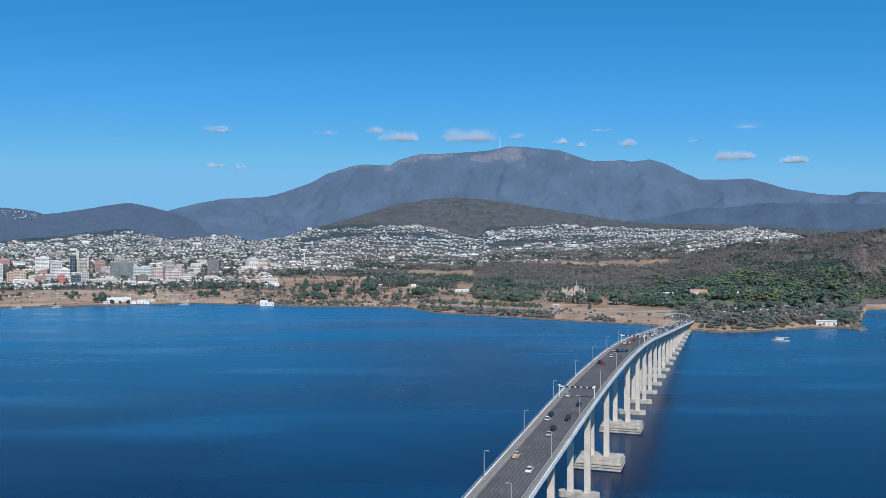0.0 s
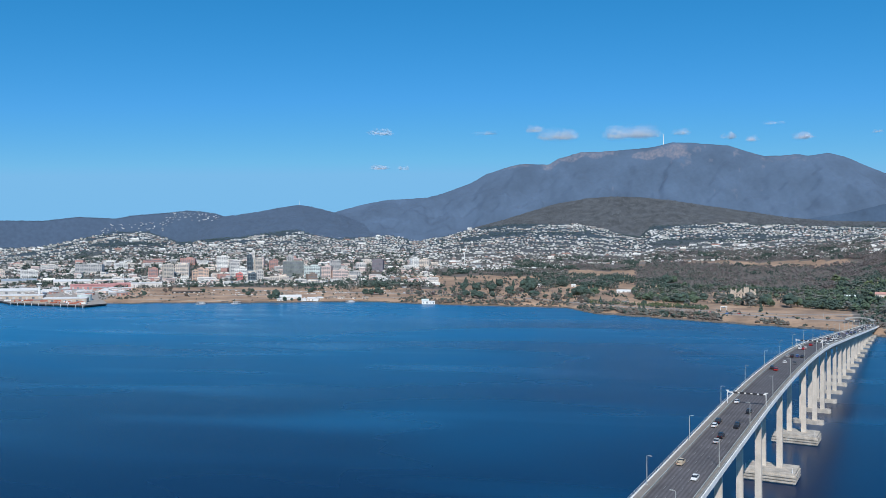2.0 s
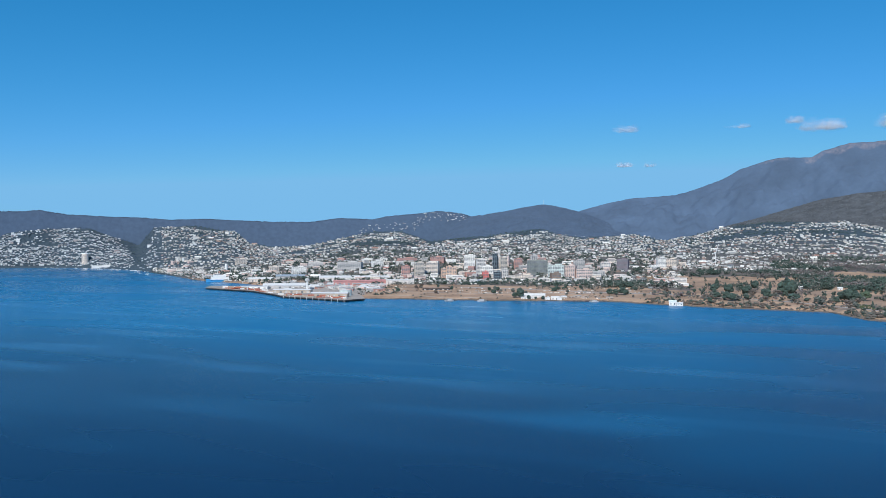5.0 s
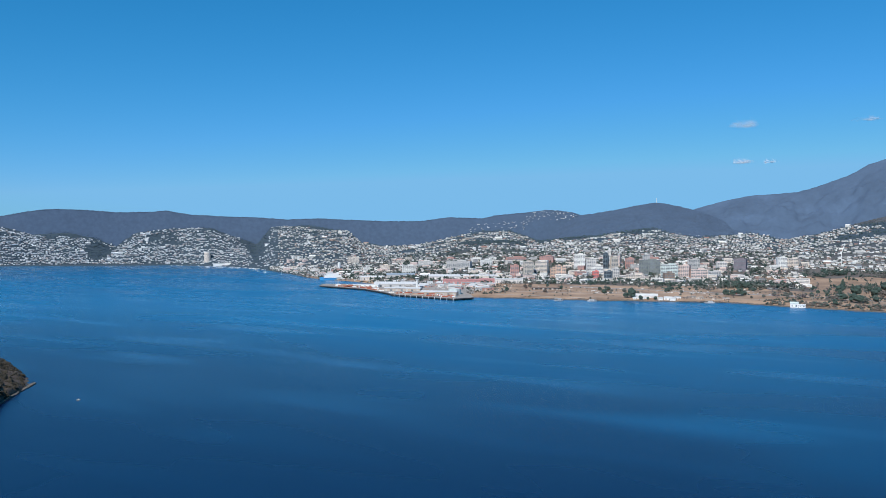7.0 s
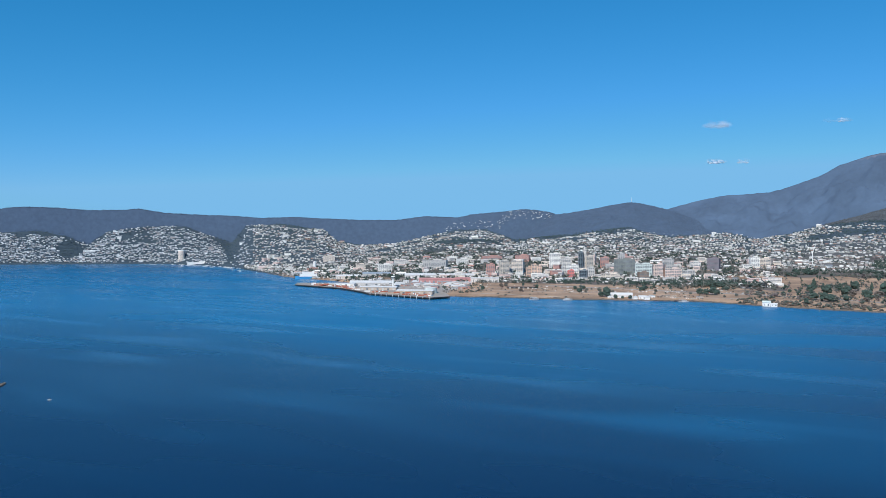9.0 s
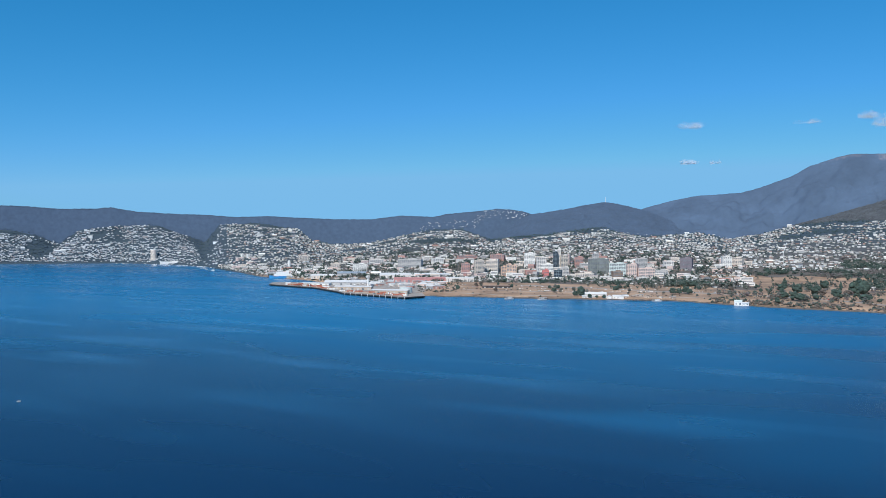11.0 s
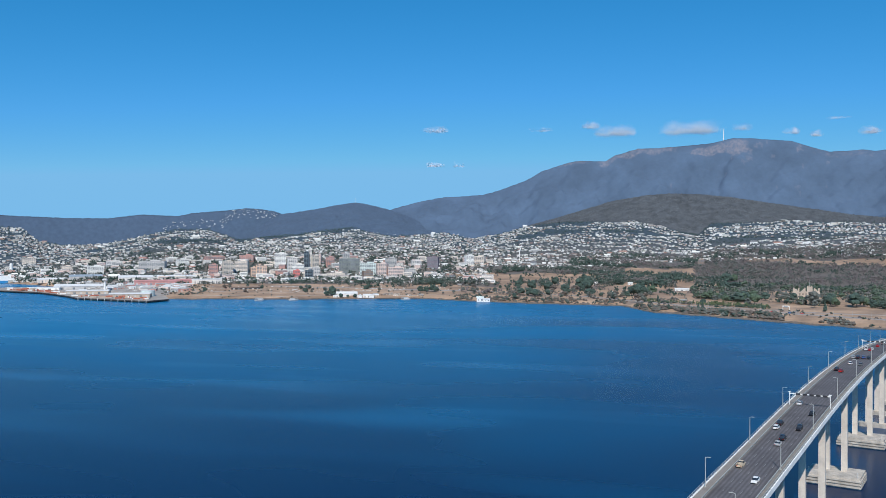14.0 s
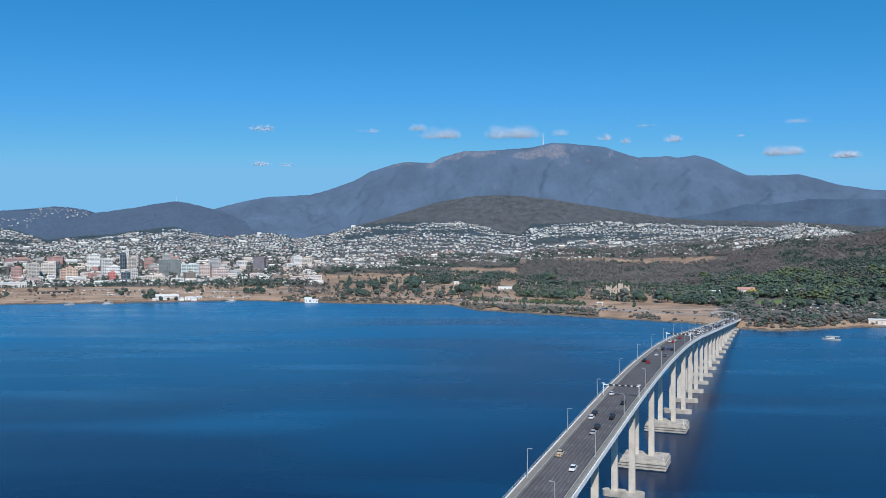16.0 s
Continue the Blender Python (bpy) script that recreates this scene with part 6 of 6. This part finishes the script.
def portal(a, r, w, h, mat, label):
    """A sign portal over the shore highway."""
    x, y = (float(c) for c in at(a, r))
    ob = empty("road_portal", x, y, float(land(a, r)) + 0.4, a)
    for px in (-w / 2, w / 2):
        part("post", boxes((px, 0, 0, 0.7, 0.7, h)), mat, ob)
    part("beam", boxes((0, 0, h - 1.2, w + 0.7, 0.8, 1.2)), mat, ob)
    part("sign_board", boxes((0, -0.5, h - 2.6, w * 0.5, 0.25, 1.8)), PANES, ob)
    return tagged(ob, label, "portal", "highway portals")


portal(-7.6, 1372, 9, 8, WHITE, "white sign portal beside the shore highway")
portal(-1.4, 1470, 11, 8, STEEL, "grey steel sign portal over the shore highway")
for i in range(30):
    a = -14.5 + 1.05 * i
    r = float(np.interp(a, [-15.5, -13, -8, -4, 0, 4, 8, 13, 18], [1262, 1275, 1330, 1385, 1475, 1620, 1700, 1780, 1850])) + 11
    x, y = (float(c) for c in at(a, r))
    c = copy_thing(lamp, pose(x, y, float(land(a, r)), 0, 0, a - 90))
    c["label"], c["group"] = "tall galvanised street lamp beside the shore highway", "lamps along the shore highway"

ribbon("track", [(13.5, 1790), (18, 1800), (22, 1770), (26, 1790), (31, 1850)], 5, SHOULDER, 0.3, "pale gravel track across dry grass")
ribbon("track", [(13.5, 1690), (18, 1700), (22, 1705), (26, 1690), (31, 1760)], 4, APRON, 0.3, "narrow gravel track by the shore")
vs, fs, mi, n = [], [], [], 0
for i in range(420):
    a = rng.choice((rng.uniform(17, 20), rng.uniform(22, 25.5), rng.uniform(30, 36), rng.uniform(14, 31)))
    if i % 4 == 3:
        a = rng.uniform(-25, -17.5)
    if i % 4 == 1:
        a = rng.uniform(31.5, 37.5)
    r = 1350 if a < 0 else float(np.interp(a, [13.5, 18, 22, 26, 31, 36], [1800, 1810, 1780, 1800, 1870, 2060]))
    r = r + rng.choice((8, 14, 60, 120)) + rng.uniform(-2, 2)
    if i % 4 == 1:
        r = float(np.interp(a, [31, 33, 37.6], [1790, 1850, 2040])) + rng.uniform(0, 180)
    x, y = (float(v) for v in at(a, r))
    z = float(land(a, r)) + (0.35 if i % 4 == 1 else 0.0)
    t = radians(a) + rng.choice((0.1, 1.6)) + rng.uniform(-0.1, 0.1)
    c, s = math.cos(t), math.sin(t)
    for w, d, h0, h1 in ((4.4, 1.8, 0.2, 0.9), (2.4, 1.6, 0.9, 1.45)):
        v = np.array([(sx * w / 2 * k, sy * d / 2 * k, hh) for hh, k in ((h0, 1.0), (h1, 0.92)) for sx, sy in ((-1, -1), (1, -1), (1, 1), (-1, 1))])
        vs.append(np.stack([v[:, 0] * c - v[:, 1] * s + x, v[:, 0] * s + v[:, 1] * c + y, v[:, 2] + z], 1))
        fs += [tuple(k + n for k in f) for f in ((4, 5, 6, 7), (0, 1, 5, 4), (1, 2, 6, 5), (2, 3, 7, 6), (3, 0, 4, 7))]
        mi += [0] * 5
        n += 8
tagged(raw("parked_cars", np.concatenate(vs), fs, [ROOFS], mi), "mostly white cars parked along gravel tracks", "cars", kind="stuff")

# ramp and embankment at the far end of the bridge
ex, ey = (bridge.matrix_world @ Vector((0, 1235, 0))).xy
bm = bmesh.new()
rings = []
for i in range(40):
    t = i / 39
    ang = radians(-19 + 200 * t)
    cx, cy = ex - 16, ey + 2
    px, py = cx + 15 * math.cos(ang), cy + 19 * math.sin(ang)
    nx, ny = math.cos(ang), math.sin(ang)
    z = 9.5 + 2.5 * math.sin(math.pi * t)
    rings.append([bm.verts.new((px + nx * w, py + ny * w, z + dz)) for w, dz in ((-2.8, -0.9), (2.8, -0.9), (2.8, 0.6), (2.6, 0.6), (2.6, 0), (-2.6, 0), (-2.6, 0.6), (-2.8, 0.6))])
for p, q in zip(rings, rings[1:]):
    for i in range(8):
        bm.faces.new((p[i], p[(i + 1) % 8], q[(i + 1) % 8], q[i]))
bmesh.ops.recalc_face_normals(bm, faces=bm.faces)
ramp = empty("ramp", 0, 0, 0)
part("ramp_deck", bm, UNDER, ramp)
for i in range(6):
    ang = radians(-10 + 36 * i)
    part("ramp_column", tube([(ex - 16 + 15 * math.cos(ang), ey + 2 + 19 * math.sin(ang), 0), (ex - 16 + 15 * math.cos(ang), ey + 2 + 19 * math.sin(ang), 9.0)], 0.9, 10), CONCRETE, ramp)
tagged(ramp, "curved concrete ramp looping over the end of the bridge", "ramp")

# ---- headland ----
def headland(a, r):
    u = a - 60.22
    d = np.minimum(r - (714 - 43 * u).clip(430, 714), (722 + 67 * u).clip(0, 1150) - r)
    return np.where(u < 0, -4, np.minimum(d * 0.6, 2.0 * u.clip(0, 5) + 0.95 * u.clip(0, 2.2) ** 2) - 0.5)


aa = np.concatenate([np.arange(59.6, 64, 0.1), np.arange(64, 140, 1.0)])
rr = np.concatenate([np.arange(420, 760, 6.0), np.arange(760, 1200, 20.0)])
AA, RR = np.meshgrid(aa, rr, indexing="ij")
XX, YY = at(AA, RR)
ZZ = headland(AA, RR) + np.where(headland(AA, RR) > 0, 1.6 * wobble(XX, YY, 22, 1.0) + 0.8 * wobble(XX, YY, 9, 2.0), 0)
head, _, _ = grid_sheet("ground", aa, rr, ZZ, [DARKROCK])
tagged(head, "steep rocky headland covered in dark bush", "headland", kind="structure")
vs, fs, n = [], [], 0
for i in range(1700):
    a = rng.uniform(60.35, 64.5) if i < 1550 else rng.uniform(64, 90)
    r = rng.uniform(480, 860)
    z = float(headland(np.array(a), np.array(r)))
    if z < 1.0:
        continue
    v, f = crown("bush", i % 7, 7)
    x, y = at(a, r)
    h = rng.uniform(1.2, 1.9 + 1.6 * min(1.0, a - 60.3))
    vs.append(v * h + np.array([float(x), float(y), z - 0.5]))
    fs.append(f + n)
    n += len(v)
tagged(raw("shrubs", np.concatenate(vs), np.concatenate(fs), [DARKBUSH]), "dark bush covering a rocky headland", "shrubs", kind="stuff")
vs, fs, n = [], [], 0
for i in range(420):
    a = 60.25 + 3.75 * rng.random()
    r = 714 - 43 * (a - 60.22) + rng.uniform(-1.5, 3.5)
    x, y = (float(c) for c in at(a, r))
    v, f = LUMPS[i % 8]
    w = rng.uniform(0.5, 1.3)
    vs.append(v * np.array((w * 1.6, w, w * 0.6)) + np.array((x, y, 0.25)))
    fs.append(f + n)
    n += len(v)
tagged(raw("rocks", np.concatenate(vs), np.concatenate(fs), [PALEROCK]), "pale rock ledge at the foot of the headland", "rocks", kind="stuff")

# ---- rocks along the banks ----
vs, fs, n = [], [], 0
for i in range(3600):
    a = rng.uniform(-27, 32)
    r = float(curve(SHORE, a)) + rng.uniform(-5, 6)
    x, y = (float(v) for v in at(a, r))
    r += 9 * float(wobble(x, y, 90, 2.0))
    x, y = (float(v) for v in at(a, r))
    v, f = LUMPS[i % 8]
    s = rng.uniform(0.8, 2.4)
    vs.append(v * np.array((s * 1.6, s, s * 0.7)) + np.array((x, y, max(0.0, float(land(a, r))) + 0.1)))
    fs.append(f + n)
    n += len(v)
for i in range(70):
    a, r = rng.uniform(-26.5, -25.7), rng.uniform(1200, 1250)
    x, y = (float(c) for c in at(a, r))
    v, f = LUMPS[i % 8]
    w = rng.uniform(1.5, 4.0)
    vs.append(v * np.array((w * 1.3, w, w * 0.6)) + np.array((x, y, max(0.0, float(land(a, r))) + 0.3)))
    fs.append(f + n)
    n += len(v)
tagged(raw("rocks", np.concatenate(vs), np.concatenate(fs), [ROCK]), "brown rocks along the water's edge", "rocks", kind="stuff")

# ---- clouds ----
CLOUD = material("cloud white", (0.78, 0.82, 0.9), 1.0, 0.03, 0.01)


TETRA = np.array([(1, 1, 1), (-1, -1, 1), (-1, 1, -1), (1, -1, -1)], float), np.array([(0, 2, 1), (0, 1, 3), (0, 3, 2), (1, 2, 3)])


def cloud(a, e, w, h, density, seed):
    """A mist of fine droplets gathered in a few heaps with a flatter base; w and h in metres."""
    g = np.random.default_rng(seed)
    n = int(density * w * h * 1.5)
    k = 7
    heap = g.integers(0, k, n)
    cx, hw, hh = np.sort(g.uniform(-0.42, 0.42, k)) * w, g.uniform(0.2, 0.36, k) * w, g.uniform(0.45, 1.0, k) * h
    turn, q = g.uniform(0, 2 * np.pi, n), np.sqrt(g.random(n)) * (1 + 0.17 * g.normal(0, 1, n))
    px = cx[heap] + q * np.cos(turn) * hw[heap] + g.normal(0, 0.02 * w, n)
    t = q * np.sin(turn)
    pz = np.where(t < 0, t * 0.35, t * 0.8) * hh[heap] + g.normal(0, 0.05 * h, n)
    keep = (0.7 * wobble(px + 900 * seed, pz * 1.8, 60, 1.0) + 0.4 * wobble(px + 400 * seed, pz * 1.6, 23, 2.0) + g.uniform(-0.7, 0.7, n)) > -0.45
    px, pz = px[keep], pz[keep]
    py = g.normal(0, 0.2, len(px)) * w * 0.3
    s = g.uniform(0.35, 0.75, len(px))
    vs = TETRA[0][None] * s[:, None, None] * g.choice((-1.0, 1.0), (len(px), 1, 3)) + np.stack([px, py, pz], 1)[:, None]
    fs = TETRA[1][None] + 4 * np.arange(len(px))[:, None, None]
    r = 4945.0
    x, y = (float(c) for c in at(a, r))
    ob = raw("cloud", vs.reshape(-1, 3), fs.reshape(-1, 3), [CLOUD])
    ob.matrix_world = pose(x, y, EYE + r * e / 1000, 0, 0, a)
    return tagged(ob, "small soft white fair-weather cloud in blue sky", "cloud", "fair-weather clouds")


for i, (a, e, w, h, q) in enumerate(((14.9, 135, 26, 9, .5), (15.0, 94, 20, 6, .7), (7.9, 134.6, 24, 6, .25), (2.9, 130, 46, 12, .9), (4.7, 138, 24, 8, .6), (-1.8, 130.5, 54, 14, 1.1), (-4.9, 130.7, 20, 7, .4), (-7.9, 124, 15, 7, .7), (-9.2, 120, 14, 6, .7),
                                     (-12.3, 120.4, 20, 8, 1.0), (-10.6, 136.8, 22, 4, .2), (-19.2, 101.8, 42, 10, 1.2), (-22.4, 95.4, 34, 8, 1.2), (13.4, 93.5, 12, 5, .4), (-20, 135, 34, 5, .25), (-16.5, 122, 12, 4, .25))):
    cloud(a, e, w * 4.3, h * 4.9, q * 0.7, 100 + i)
